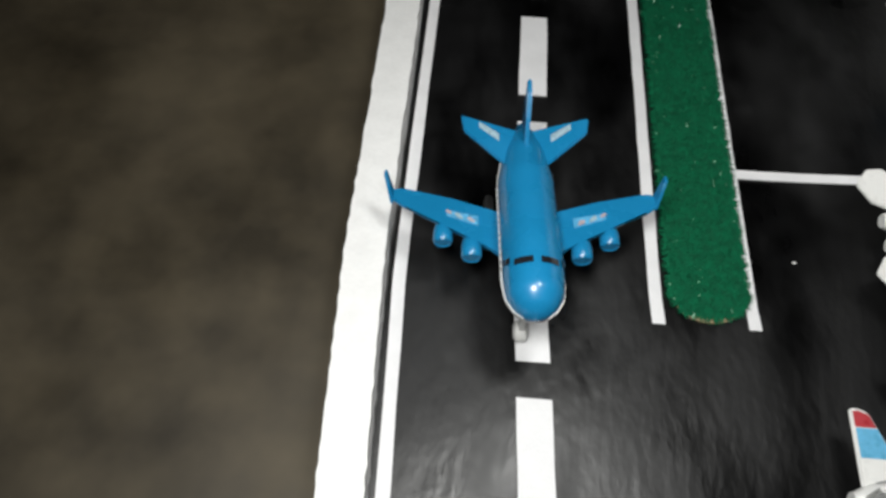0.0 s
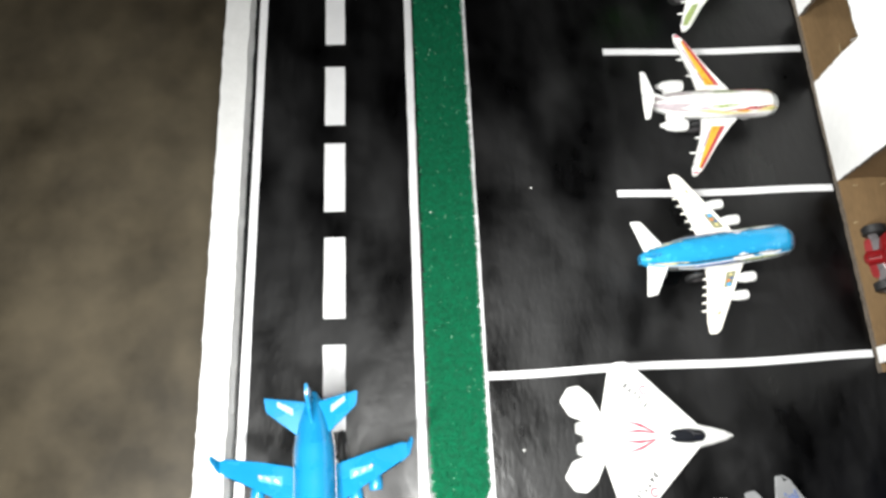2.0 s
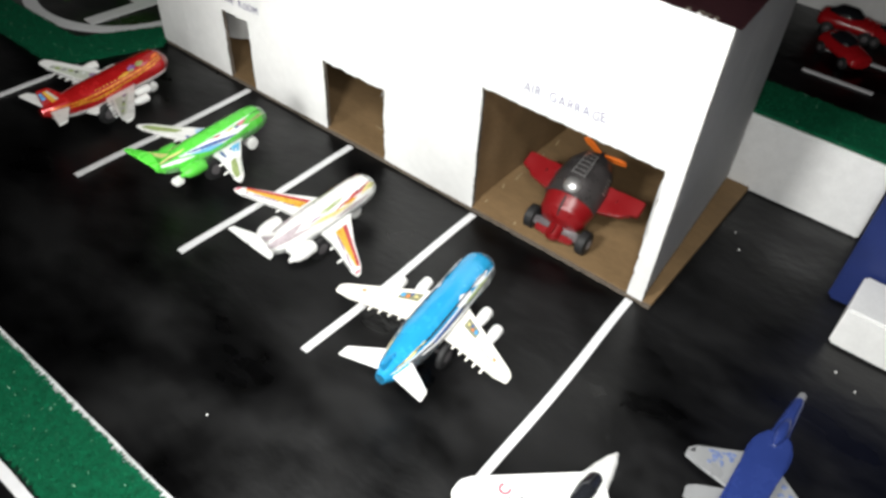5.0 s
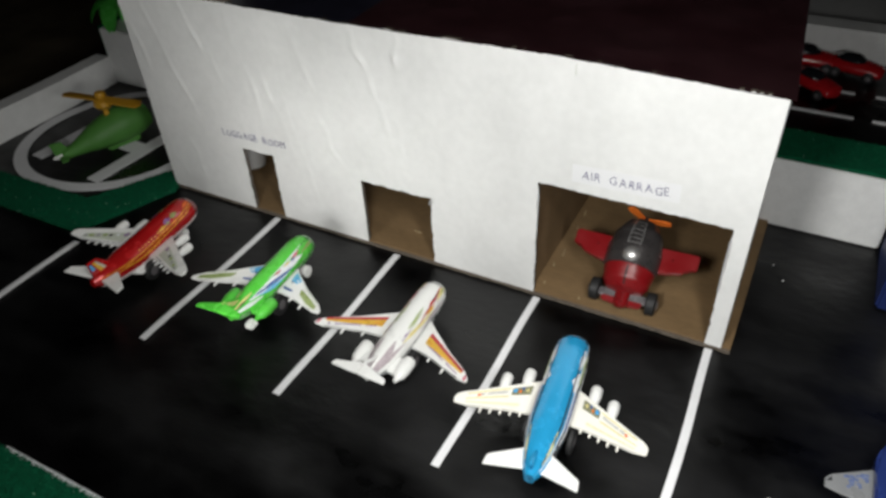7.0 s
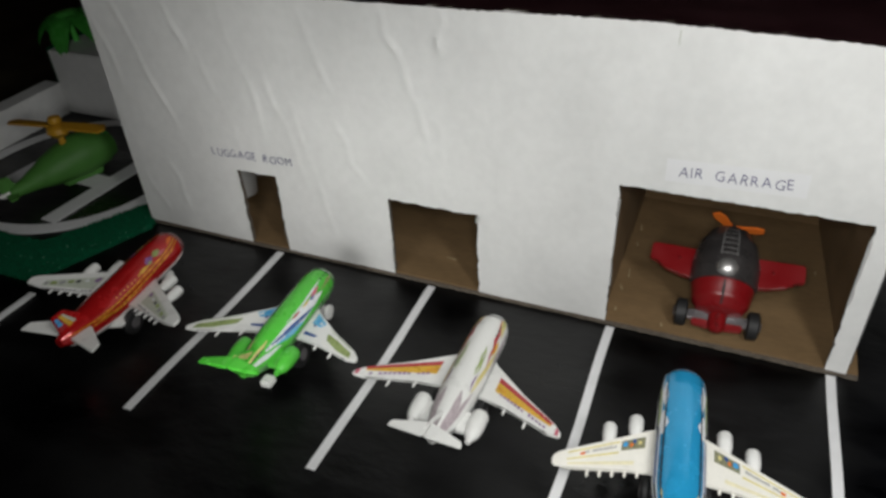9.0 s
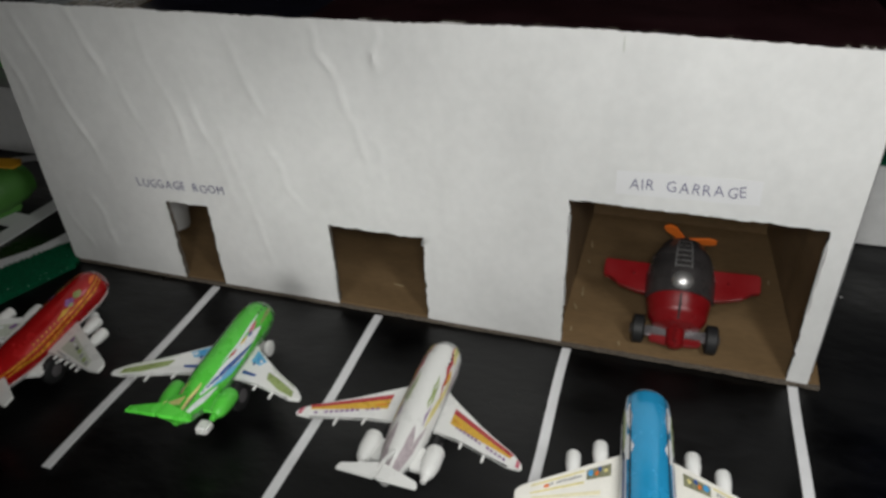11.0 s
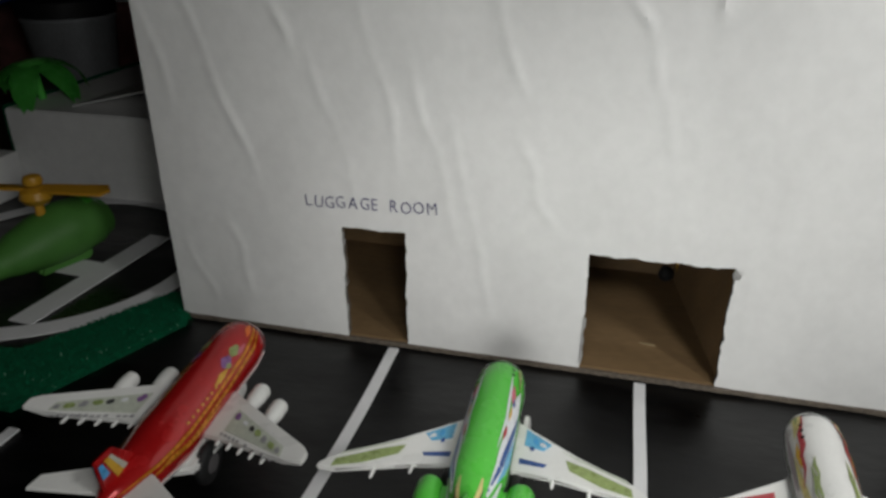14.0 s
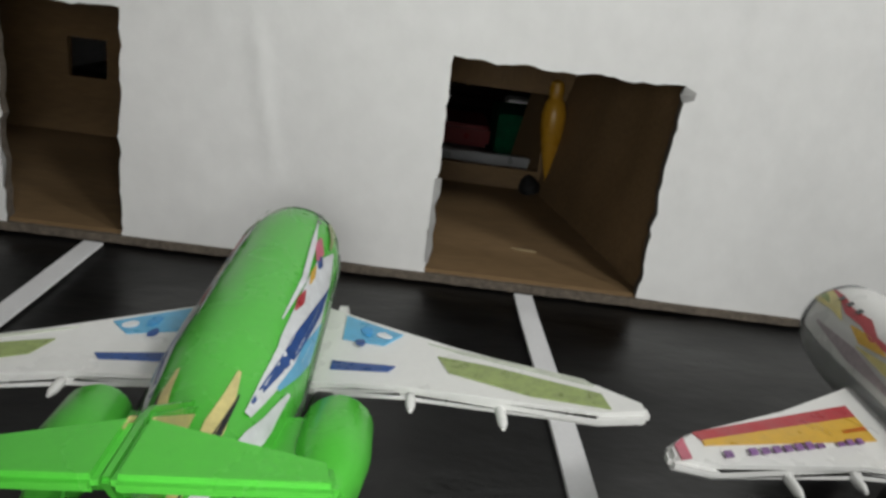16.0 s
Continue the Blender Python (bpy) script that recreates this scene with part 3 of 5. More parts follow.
def crease(y, z):
    """How far the glued paper stands off the card: long wrinkles that run aslant."""
    out = 0.0
    for ya, za, yb, zb, k in CREASES:
        dy, dz = (yb - ya) * 0.68, zb - za
        L2 = dy * dy + dz * dz
        u = ((y - ya) * dy + (z - za) * dz) / L2
        if -0.15 < u < 1.15:
            d = ((y - ya) * dz - (z - za) * dy) / math.sqrt(L2) + 0.005 * noise.noise((u * 2.3, ya * 40, 1))
            fade = max(0.0, 1 - abs(2 * u - 1) ** 3 * 0.8) if 0 <= u <= 1 else 0.15
            fade *= max(0.25, 0.7 + 0.7 * noise.noise((u * 3.1, za * 30, 5)))
            out += 0.00021 * k * fade * math.exp(-(d / (0.0024 if d < 0 else 0.0009)) ** 2)
    full = out + 0.0007 * noise.noise((y * 9, z * 12, 2)) + 0.0003 * noise.noise((y * 42, z * 22, 7)) + 0.00012 * noise.noise((y * 130, z * 60, 3))
    # the paper lies flat where the words are
    far = min(max(abs(y - yc) - hy, abs(z - zc) - hz, 0.0) for yc, hy, zc, hz in ((0.071, 0.036, 0.1135, 0.011), (0.368, 0.037, 0.0755, 0.009)))
    f = min(1.0, far / 0.016)
    f = f * f * (3 - 2 * f)
    return min(0.0003, out) * (1 - f) + full * f


def lines_between(a, b, stops, step):
    out = sorted({a, b, *[s for s in stops if a < s < b]})
    full = []
    for p, q in zip(out, out[1:]):
        n = max(1, round((q - p) / step))
        full += [p + (q - p) * i / n for i in range(n)]
    return full + [b]


def roof_lift(y):
    """The wall's top edge stands a little higher over the garage side."""
    return 0.0028 * math.exp(-((y - 0.12) / 0.09) ** 2)


def terminal_front(parent):
    rng = random.Random(11)
    ys = lines_between(Y0, Y1, [v for d in DOORS for v in d[1:3]], 0.0019)
    zs = lines_between(0.0027, TOP, [v for d in DOORS for v in d[3:5]], 0.0021)
    bm = bmesh.new()
    grid = {}
    for i, y in enumerate(ys):
        for j, z in enumerate(zs):
            jy = jz = 0.0
            for _, a, b, c, d in DOORS:
                if y in (a, b) and c <= z <= d:
                    jy = 0.0009 * noise.noise((y * 70, z * 170, 3)) + rng.uniform(-0.0003, 0.0003)
                if z == d and a <= y <= b:
                    jz = 0.0007 * noise.noise((y * 150, z * 60, 9)) + rng.uniform(-0.0003, 0.0003)
            if j == len(zs) - 1:
                jz = roof_lift(y) + 0.0011 * noise.noise((y * 45, 4, 4)) + rng.uniform(-0.0004, 0.0004)
            if j == 0:
                jz = 0.0006 * noise.noise((y * 60, 8, 4))
            grid[i, j] = bm.verts.new((-crease(y, z), y + jy, z + jz))
    for i in range(len(ys) - 1):
        for j in range(len(zs) - 1):
            cy, cz = (ys[i] + ys[i + 1]) / 2, (zs[j] + zs[j + 1]) / 2
            if any(a < cy < b and cz < d for _, a, b, c, d in DOORS):
                continue
            bm.faces.new((grid[i, j], grid[i, j + 1], grid[i + 1, j + 1], grid[i + 1, j]))
    bmesh.ops.delete(bm, geom=[v for v in bm.verts if not v.link_faces], context="VERTS")
    rim = [e for e in bm.edges if e.is_boundary]
    new_geo = bmesh.ops.extrude_edge_only(bm, edges=rim)["geom"]
    for v in new_geo:
        if isinstance(v, bmesh.types.BMVert):
            v.co.x = 0.0032
    for f in bm.faces:
        f.material_index = 0
    for f in new_geo:
        if isinstance(f, bmesh.types.BMFace):
            f.material_index = 1
    # inner card face, with the same openings
    g2 = {}
    for i, y in enumerate(ys):
        for j, z in enumerate(zs):
            if grid[i, j].is_valid:
                c = grid[i, j].co
                g2[i, j] = bm.verts.new((0.0032, c.y, c.z))
    for i in range(len(ys) - 1):
        for j in range(len(zs) - 1):
            q = [(i, j), (i + 1, j), (i + 1, j + 1), (i, j + 1)]
            cy, cz = (ys[i] + ys[i + 1]) / 2, (zs[j] + zs[j + 1]) / 2
            if all(k in g2 for k in q) and not any(a < cy < b and cz < d for _, a, b, c, d in DOORS):
                f = bm.faces.new([g2[k] for k in q])
                f.material_index = 2
    bmesh.ops.delete(bm, geom=[v for v in bm.verts if not v.link_faces], context="VERTS")
    bmesh.ops.remove_doubles(bm, verts=bm.verts, dist=0.00001)
    return part("front_wall", bm, [PAPER, EDGE, CARD], parent, "white glued paper with slanting wrinkles over cardboard")


terminal = thing("terminal_building", pose(0, 0, 0), "white paper-covered cardboard airport terminal with three cut openings", "model building")
terminal_front(terminal)
part("base_sheet", box(0.0008, 0.157, -0.0125, Y1 + 0.001, 0.0006, 0.0036, 0.0004), CARD, terminal, "brown cardboard base sheet", smooth=False)
part("base_edge", strip_bm(-0.0010, 0.0007, -0.0125, Y1, 0.0005, 0.0027, random.Random(8), 0.0004, 0.0, 160), EDGE, terminal, smooth=False)
for nm, y, out in (("side_wall", Y0, 1), ("side_wall", Y1 - 0.0032, -1)):
    skew = 0.011 if out > 0 else 0.0
    bm = box(0.0034, DEEP, y, y + 0.0032, 0.0037, TOP - 0.001)
    for v in bm.verts:
        v.co.y += skew * v.co.x / DEEP
    w = part(nm, bm, CARD, terminal, smooth=False)
    yy = y - 0.0006 if out > 0 else y + 0.0032 + 0.0001
    bm = bmesh.new()
    n = 30
    vs = [[bm.verts.new((0.0 + DEEP * i / n, yy + skew * i / n + (0.0005 * noise.noise((i * 0.4, k * 0.6, 3))), (0.010 if out > 0 else 0.002) + (TOP - 0.0105) * k / 16)) for k in range(17)] for i in range(n + 1)]
    for i in range(n):
        for k in range(16):
            bm.faces.new((vs[i][k], vs[i + 1][k], vs[i + 1][k + 1], vs[i][k + 1]))
    bmesh.ops.solidify(bm, geom=list(bm.faces), thickness=0.0005)
    part("paper_cover", bm, PAPER, w)
part("partition", box(0.0036, DEEP - 0.0036, 0.1285, 0.1312, 0.0037, TOP - 0.0046), CARD, terminal, "brown cardboard inner partition", smooth=False)
HOLD = 0.108  # the inner wall behind the hall and the luggage room


def holed_wall(name, x, y0, y1, z1, holes, label):
    """An upright card with rectangular cuts (y0, y1, z0, z1) through it."""
    bm = bmesh.new()
    ys = lines_between(y0, y1, [v for h in holes for v in h[:2]], 0.02)
    zs = lines_between(0.0037, z1, [v for h in holes for v in h[2:]], 0.02)
    for a, b in zip(ys, ys[1:]):
        for c, d in zip(zs, zs[1:]):
            if not any(h[0] < (a + b) / 2 < h[1] and h[2] < (c + d) / 2 < h[3] for h in holes):
                box(x - 0.0032, x, a, b, c, d, 0, bm)
    bmesh.ops.remove_doubles(bm, verts=bm.verts, dist=0.00001)
    return part(name, bm, CARD, terminal, label, smooth=False)


holed_wall("back_wall", DEEP, Y0 + 0.0147, 0.2105, TOP - 0.001, [], "brown cardboard back wall of the garage")
holed_wall("inner_wall", HOLD, 0.2165, Y1 - 0.0034, TOP - 0.0046, [(0.2255, 0.2665, 0.0118, 0.0435), (0.4005, 0.4155, 0.0262, 0.0412)], "brown cardboard inner wall with two small window cuts")
bm = box(0.0036, DEEP - 0.0036, 0.2040, 0.2070, 0.0037, TOP - 0.0046)
for v in bm.verts:
    v.co.y += 0.18 * (v.co.x - 0.0036) - 0.028 * (v.co.z > 0.1)
part("partition", bm, CARD, terminal, "leaning brown cardboard partition", smooth=False)
part("torn_flap", plate([(0.2000, 0.0415), (0.2255, 0.0475), (0.2665, 0.0445), (0.2665, 0.0560), (0.2000, 0.0560)], 0.0008), CARD, terminal).matrix_basis = Matrix(((0, 0, 1, HOLD - 0.0048), (1, 0, 0, 0), (0, 1, 0, 0), (0, 0, 0, 1)))
# torn paper at the corner of the middle opening
bm = bmesh.new()
tear = [bm.verts.new(c) for c in ((-0.0002, 0.2088, 0.0622), (-0.0035, 0.2066, 0.0610), (-0.0044, 0.2072, 0.0592), (-0.0026, 0.2092, 0.0580), (-0.0004, 0.2096, 0.0596))]
bm.faces.new(tear)
bmesh.ops.solidify(bm, geom=list(bm.faces), thickness=0.0003)
part("paper_tear", bm, PAPER, terminal, "curled white paper tear", smooth=False)
rng = random.Random(17)
for y0, z0, z1 in ((0.3822, 0.047, 0.06), (0.3826, 0.012, 0.036), (0.2684, 0.006, 0.03), (0.1262, 0.03, 0.09), (0.0042, 0.05, 0.09)):
    bm = bmesh.new()
    rows = []
    for k in range(7):
        z = z0 + (z1 - z0) * k / 6
        rows.append([bm.verts.new((-0.0002, y0 + 0.0006, z)), bm.verts.new((-0.0009, y0 + rng.uniform(-0.0012, 0.0001), z + rng.uniform(-0.0005, 0.0005)))])
    for p, q in zip(rows, rows[1:]):
        bm.faces.new((p[0], p[1], q[1], q[0]))
    bmesh.ops.solidify(bm, geom=list(bm.faces), thickness=0.0002)
    part("ragged_edge", bm, PAPER, terminal, smooth=False)
part("pen_tick", box(-0.0009, -0.0006, 0.10685, 0.10715, 0.1775, 0.1845), D_PALE, terminal, smooth=False)
# roof in three glossy sheets over card
part("roof_card", box(0.0036, DEEP, Y0 + 0.012, Y1, TOP - 0.0042, TOP - 0.001), CARD, terminal, smooth=False)


def sheet(name, y0, y1, mat, label, seed):
    bm = bmesh.new()
    nx, ny = 24, max(6, int((y1 - y0) / 0.006))
    vs = [[bm.verts.new((-0.0012 + (DEEP + 0.002) * i / nx, y0 + (y1 - y0) * k / ny + (0.011 * i / nx * (1 - k / ny) if seed == 1 else 0), TOP + 0.0004 + roof_lift(y0 + (y1 - y0) * k / ny) * max(0.0, 1 - i / 9) + 0.0007 * noise.noise((i * 0.35, k * 0.3, seed)) + (0.0009 * noise.noise((i * 1.3, k * 0.9, seed + 4)) if seed == 3 else 0))) for k in range(ny + 1)] for i in range(nx + 1)]
    for i in range(nx):
        for k in range(ny):
            bm.faces.new((vs[i][k], vs[i + 1][k], vs[i + 1][k + 1], vs[i][k + 1]))
    bmesh.ops.solidify(bm, geom=list(bm.faces), thickness=0.0006)
    return part(name, bm, mat, terminal, label)


sheet("roof_sheet", -0.0095, 0.2625, MAROON, "dark maroon glossy roof sheet", 1)
sheet("roof_sheet", 0.2628, 0.366, NAVY, "dark navy glossy roof sheet", 2)
sheet("packing_tape", 0.3663, 0.412, BOPP, "crinkled brown packing tape", 3)
sheet("roof_sheet", 0.4123, 0.477, CLEAR, "greyish cloudy plastic roof sheet", 4)

# writing above the openings
rng = random.Random(21)
for nm, word, ya, za, zb, wide, lab in (("garage_sign", "AIR GARRAGE", 0.0978, 0.1092, 0.1108, 0.0540, "AIR GARRAGE"), ("luggage_sign", "LUGGAGE ROOM", 0.3995, 0.0716, 0.0732, 0.0630, "LUGGAGE ROOM")):
    sign = thing(nm, pose(0, 0, 0), ("white paper label with hand-lettered words " if nm == "garage_sign" else "blue ink words hand-lettered on the white wall, ") + lab, "sign")
    bm, w = text_mesh(word, 0.0085, 0.0001, 0.9, rng, 0.82)
    k = wide / w
    turn = Matrix(((0, 0, -1, -0.0006), (-1, 0, 0, ya), (0, 1, 0, za), (0, 0, 0, 1)))
    bmesh.ops.transform(bm, matrix=turn @ Matrix.Rotation(-math.atan2(za - zb, wide), 4, "Z") @ Matrix.Diagonal((k, 1, 1, 1)), verts=bm.verts)
    part("lettering", bm, INK, sign, smooth=False)
    if nm == "luggage_sign":
        continue
    bm = box(-wide - 0.0065, 0.0065, -0.0034, 0.0096, -0.0002, -0.0001)
    bmesh.ops.transform(bm, matrix=turn @ Matrix.Rotation(-math.atan2(za - zb, wide), 4, "Z") @ Matrix.Diagonal((-1, 1, 1, 1)), verts=bm.verts)
    part("label_paper", bm, LABEL, sign, smooth=False)

# paper roll inside, yellow toy behind the back window
bm = turned([(-0.03, 0.014), (-0.028, 0.015), (0.026, 0.016), (0.03, 0.0155)], (0.25, 0.1, 1), (0.055, 0.432, 0.035), 22)
solo("paper_roll", bm, PAPER, "white paper roll standing inside the luggage room", "paper roll", smooth=True)
toy = thing("yellow_toy", pose(0.0985, 0.2222, 0.0037), "yellow plastic toy with a dark tip by the back window", "toy")
part("toy_body", turned([(0.0085, 0.0009), (0.014, 0.0022), (0.02, 0.0036), (0.027, 0.0047), (0.033, 0.0050), (0.0375, 0.0040), (0.0395, 0.0026), (0.0425, 0.0030), (0.0455, 0.0024), (0.0465, 0.0008)], (0.03, 0.05, 1), (0, 0, 0), 18), AMBER, toy)
part("toy_tip", turned([(0.0, 0.0012), (0.003, 0.0009), (0.009, 0.0008)], (0.03, 0.02, 1), (0, 0, 0), 12), AMBER, toy)
part("toy_base", turned([(0.0, 0.0040), (0.003, 0.0046), (0.006, 0.0028), (0.0075, 0.001)], (0.1, 0.3, 1), (0.002, 0.0055, 0.0), 14), RUBBER, toy, "black lump at the foot")

# scraps of clear tape curling up along the roof edge
rng = random.Random(31)
for y in (0.405, 0.39):
    bm = bmesh.new()
    n, L, w = 5, rng.uniform(0.006, 0.014), rng.uniform(0.002, 0.0035)
    rows = [[bm.verts.new((0.0005 + w * k + rng.uniform(-0.0005, 0.0005), y + L * i / n, TOP + 0.0022 + rng.uniform(0, 0.0014) * (2 - k))) for k in range(3)] for i in range(n + 1)]
    for p, q in zip(rows, rows[1:]):
        for k in range(2):
            bm.faces.new((p[k], p[k + 1], q[k + 1], q[k]))
    bmesh.ops.solidify(bm, geom=list(bm.faces), thickness=0.0003)
    part("tape_scrap", bm, TAPE_CLEAR, terminal)
# control tower cup on the roof
tower = thing("control_tower", pose(0.0535, 0.4425, TOP + 0.002), "white paper cup tower glued on the roof", "model tower")
part("cup", turned([(0, 0.034), (0.004, 0.0345), (0.1, 0.03), (0.11, 0.0305), (0.112, 0.028)], (0, 0, 1), (0, 0, 0.0), 40), FOAM, tower)
part("glue_blob", turned([(0, 0.004), (0.002, 0.0052), (0.005, 0.0036), (0.008, 0.0026), (0.010, 0.0008)], (0.2, 0.1, 1), (-0.036, -0.014, 0.0), 12), FOAM, tower, "cloudy glue blob")

# ---- raised land behind the terminal ----
solo("raised_block", box(0.157, 0.60, -0.092, 0.15, 0.0, 0.059, 0.0012), FOAM, "white thermocol block carrying a road", "foam block")
grass_slab("grass_strip", [(0.160, -0.0915), (0.203, -0.0915), (0.203, 0.149), (0.160, 0.149)], 0.0592, 0.003, "green flocked grass strip along the raised block", 3500, 9)
solo("raised_road", box(0.2035, 0.3575, -0.0915, 0.149, 0.0592, 0.0605), BLACK, "black paper road on the raised block", kind="structure")
for x, y0, y1 in ((0.2425, -0.052, 0.0), (0.2425, -0.2 + 0.12, -0.066), (0.288, -0.05, -0.0), (0.288, -0.09, -0.066)):
    solo("road_dash", box(x - 0.002, x + 0.002, y0, y1, 0.0607, 0.0614), TAPE, "white paper dash on the raised road", "road marking", "road dashes", kind="structure")
solo("back_board", box(0.358, 0.383, -0.0915, 0.149, 0.0592, 0.0885, 0.001), FOAM, "white thermocol board behind the raised road", "border", kind="structure")


def toy_car(m, label):
    top = thing("toy_car", m, label, "toy car", "toy cars on the raised road")
    st = Body([(0.019, 0.006, 0.0025, 0.006), (0.0175, 0.0088, 0.0042, 0.0068), (0.008, 0.0095, 0.0052, 0.0078), (-0.01, 0.0095, 0.0058, 0.0082), (-0.0175, 0.0088, 0.005, 0.008), (-0.019, 0.006, 0.003, 0.0075)])
    part("body", st.loft(n=20, steps=20), R_PLASTIC, top)
    cab = Body([(0.006, 0.004, 0.0008, 0.0128), (0.001, 0.0072, 0.0032, 0.0135), (-0.008, 0.0072, 0.0034, 0.0136), (-0.014, 0.004, 0.0008, 0.0128)])
    part("cabin", cab.loft(n=16, steps=14), TINT, top, "dark glossy windows")
    for x in (0.011, -0.0115):
        for s in (1, -1):
            wheel(top, x, s * 0.0088, 0.0042, 0.0028)
    return top


car = toy_car(pose(0.279, -0.017, 0.0607, 0, 0, -125) @ Matrix.Scale(1.15, 4), "small red plastic toy car on the raised road")
copy_thing(car, pose(0.326, -0.007, 0.0607, 0, 0, -85) @ Matrix.Scale(1.15, 4))
copy_thing(car, pose(0.324, -0.0455, 0.0607, 0, 0, -100) @ Matrix.Scale(1.05, 4))

solo("blue_box", box(0.0855, 0.156, -0.26, -0.0935, 0.0, 0.2, 0.002), NAVY_CARD, "dark navy blue box beside the raised block", "box")
solo("foam_slab", box(0.048, 0.0845, -0.3, -0.1065, 0.0, 0.03, 0.0015), FOAM, "low white thermocol slab beside the blue box", "foam slab")
rng = random.Random(4)
for x, y in ((0.0895, -0.0335), (0.105, -0.0245), (0.028, -0.118), (0.021, -0.131), (-0.224, 0.129), (-0.2435, -0.0525)):
    bm = bmesh.new()
    bmesh.ops.create_icosphere(bm, subdivisions=1, radius=0.0009)
    bmesh.ops.transform(bm, matrix=Matrix.Translation((x, y, 0.0006)) @ Matrix.Diagonal((rng.uniform(0.8, 1.8), 0.8, 0.6, 1)), verts=bm.verts)
    solo("glue_speck", bm, W_PLASTIC, "tiny white speck of dried glue on the black paper", "speck", "glue specks")

for x, y, L, a in ((0.05, 0.1215, 0.012, 5), (0.034, 0.1235, 0.007, 20), (0.106, 0.1235, 0.009, 10), (0.085, 0.1225, 0.006, 15), (0.012, 0.1225, 0.004, 0), (0.089, 0.0095, 0.005, 0), (0.006, 0.094, 0.004, 15), (0.0265, 0.238, 0.008, 85)):
    w = 0.0011
    c, q = math.cos(radians(a)), math.sin(radians(a))
    poly = [(x + c * u * L + q * v * w, y + q * u * L - c * v * w) for u, v in ((-0.5, -0.3), (-0.2, -0.6), (0.3, -0.4), (0.5, 0.1), (0.1, 0.5), (-0.35, 0.6))]
    solo("glue_streak", plate(poly, 0.0005, lambda px, py: 0.0037), GLUE, "pale streak of dried glue on the cardboard floor", "glue", "glue streaks")

# seen dimly through the torn window
solo("green_panel", box(0.19, 0.24, 0.196, 0.2365, 0.0, 0.021, 0.001), GRASS, "dark green flocked panel behind the terminal", "panel")
solo("red_box", box(0.2, 0.25, 0.2385, 0.29, 0.0, 0.0115, 0.002), DULL_RED, "dull red box behind the terminal", "box")
solo("grey_strip", box(0.242, 0.262, 0.2, 0.228, 0.0, 0.0225, 0.001), FOAM, "pale foam strip behind the green panel", "foam strip")
solo("grey_bar", box(0.122, 0.127, 0.216, 0.28, 0.0, 0.0132, 0.0006), SILVER, "grey plastic bar behind the terminal", "bar")

# ---- helipad ----
pad = Vector((0.043, 0.5965, 0))
bm = bmesh.new()
n = 72
ring = []
for i in range(n):
    a = 2 * math.pi * i / n
    row = []
    for r, z in ((0.0862, 0.0003), (0.0862, 0.0009), (0.0988, 0.0009), (0.0988, 0.0003)):
        rr = r + 0.0012 * math.sin(3 * a + 1)
        row.append(bm.verts.new((pad.x + rr * math.cos(a), pad.y + rr * math.sin(a), z)))
    ring.append(row)
for i in range(n):
    p, q = ring[i], ring[(i + 1) % n]
    for k in range(4):
        bm.faces.new((p[k], p[(k + 1) % 4], q[(k + 1) % 4], q[k]))
solo("helipad_ring", bm, TAPE, "white paper ring of the helipad", "road marking", kind="structure")
bm = bmesh.new()
turn = radians(-4)
for poly in ([(-0.068, -0.0525), (0.046, -0.0525), (0.046, -0.037), (-0.068, -0.037)], [(-0.066, 0.034), (0.048, 0.034), (0.048, 0.0495), (-0.066, 0.0495)], [(-0.016, -0.0372), (0.002, -0.0372), (0.002, 0.0342), (-0.016, 0.0342)]):
    plate([(pad.x + x * math.cos(turn) - y * math.sin(turn), pad.y + x * math.sin(turn) + y * math.cos(turn)) for x, y in poly], 0.0007, lambda x, y: 0.0003, bm=bm)
solo("helipad_letter", bm, TAPE, "white paper letter H on the helipad", "road marking", kind="structure")
solo("far_block", box(0.1355, 0.42, 0.50, 0.7, 0.0, 0.064, 0.0012), FOAM, "white thermocol block beside the helipad", "foam block")
bm = strip_bm(0.697, 0.716, -0.5, 0.0, 0.0, 0.032, random.Random(5), 0.0003, 0.0, 40)
bmesh.ops.transform(bm, matrix=Matrix(((0, 1, 0, 0.1347), (1, 0, 0, 0), (0, 0, 1, 0), (0, 0, 0, 1))), verts=bm.verts)
solo("grass_edge", box(0.1375, 0.34, 0.7004, 0.7034, 0.0, 0.0655, 0.0006), GRASS, "green flocked edging on the end of the far block", "artificial grass")
solo("far_border", bm, FOAM, "white thermocol border wall at the far end", "border", kind="structure")


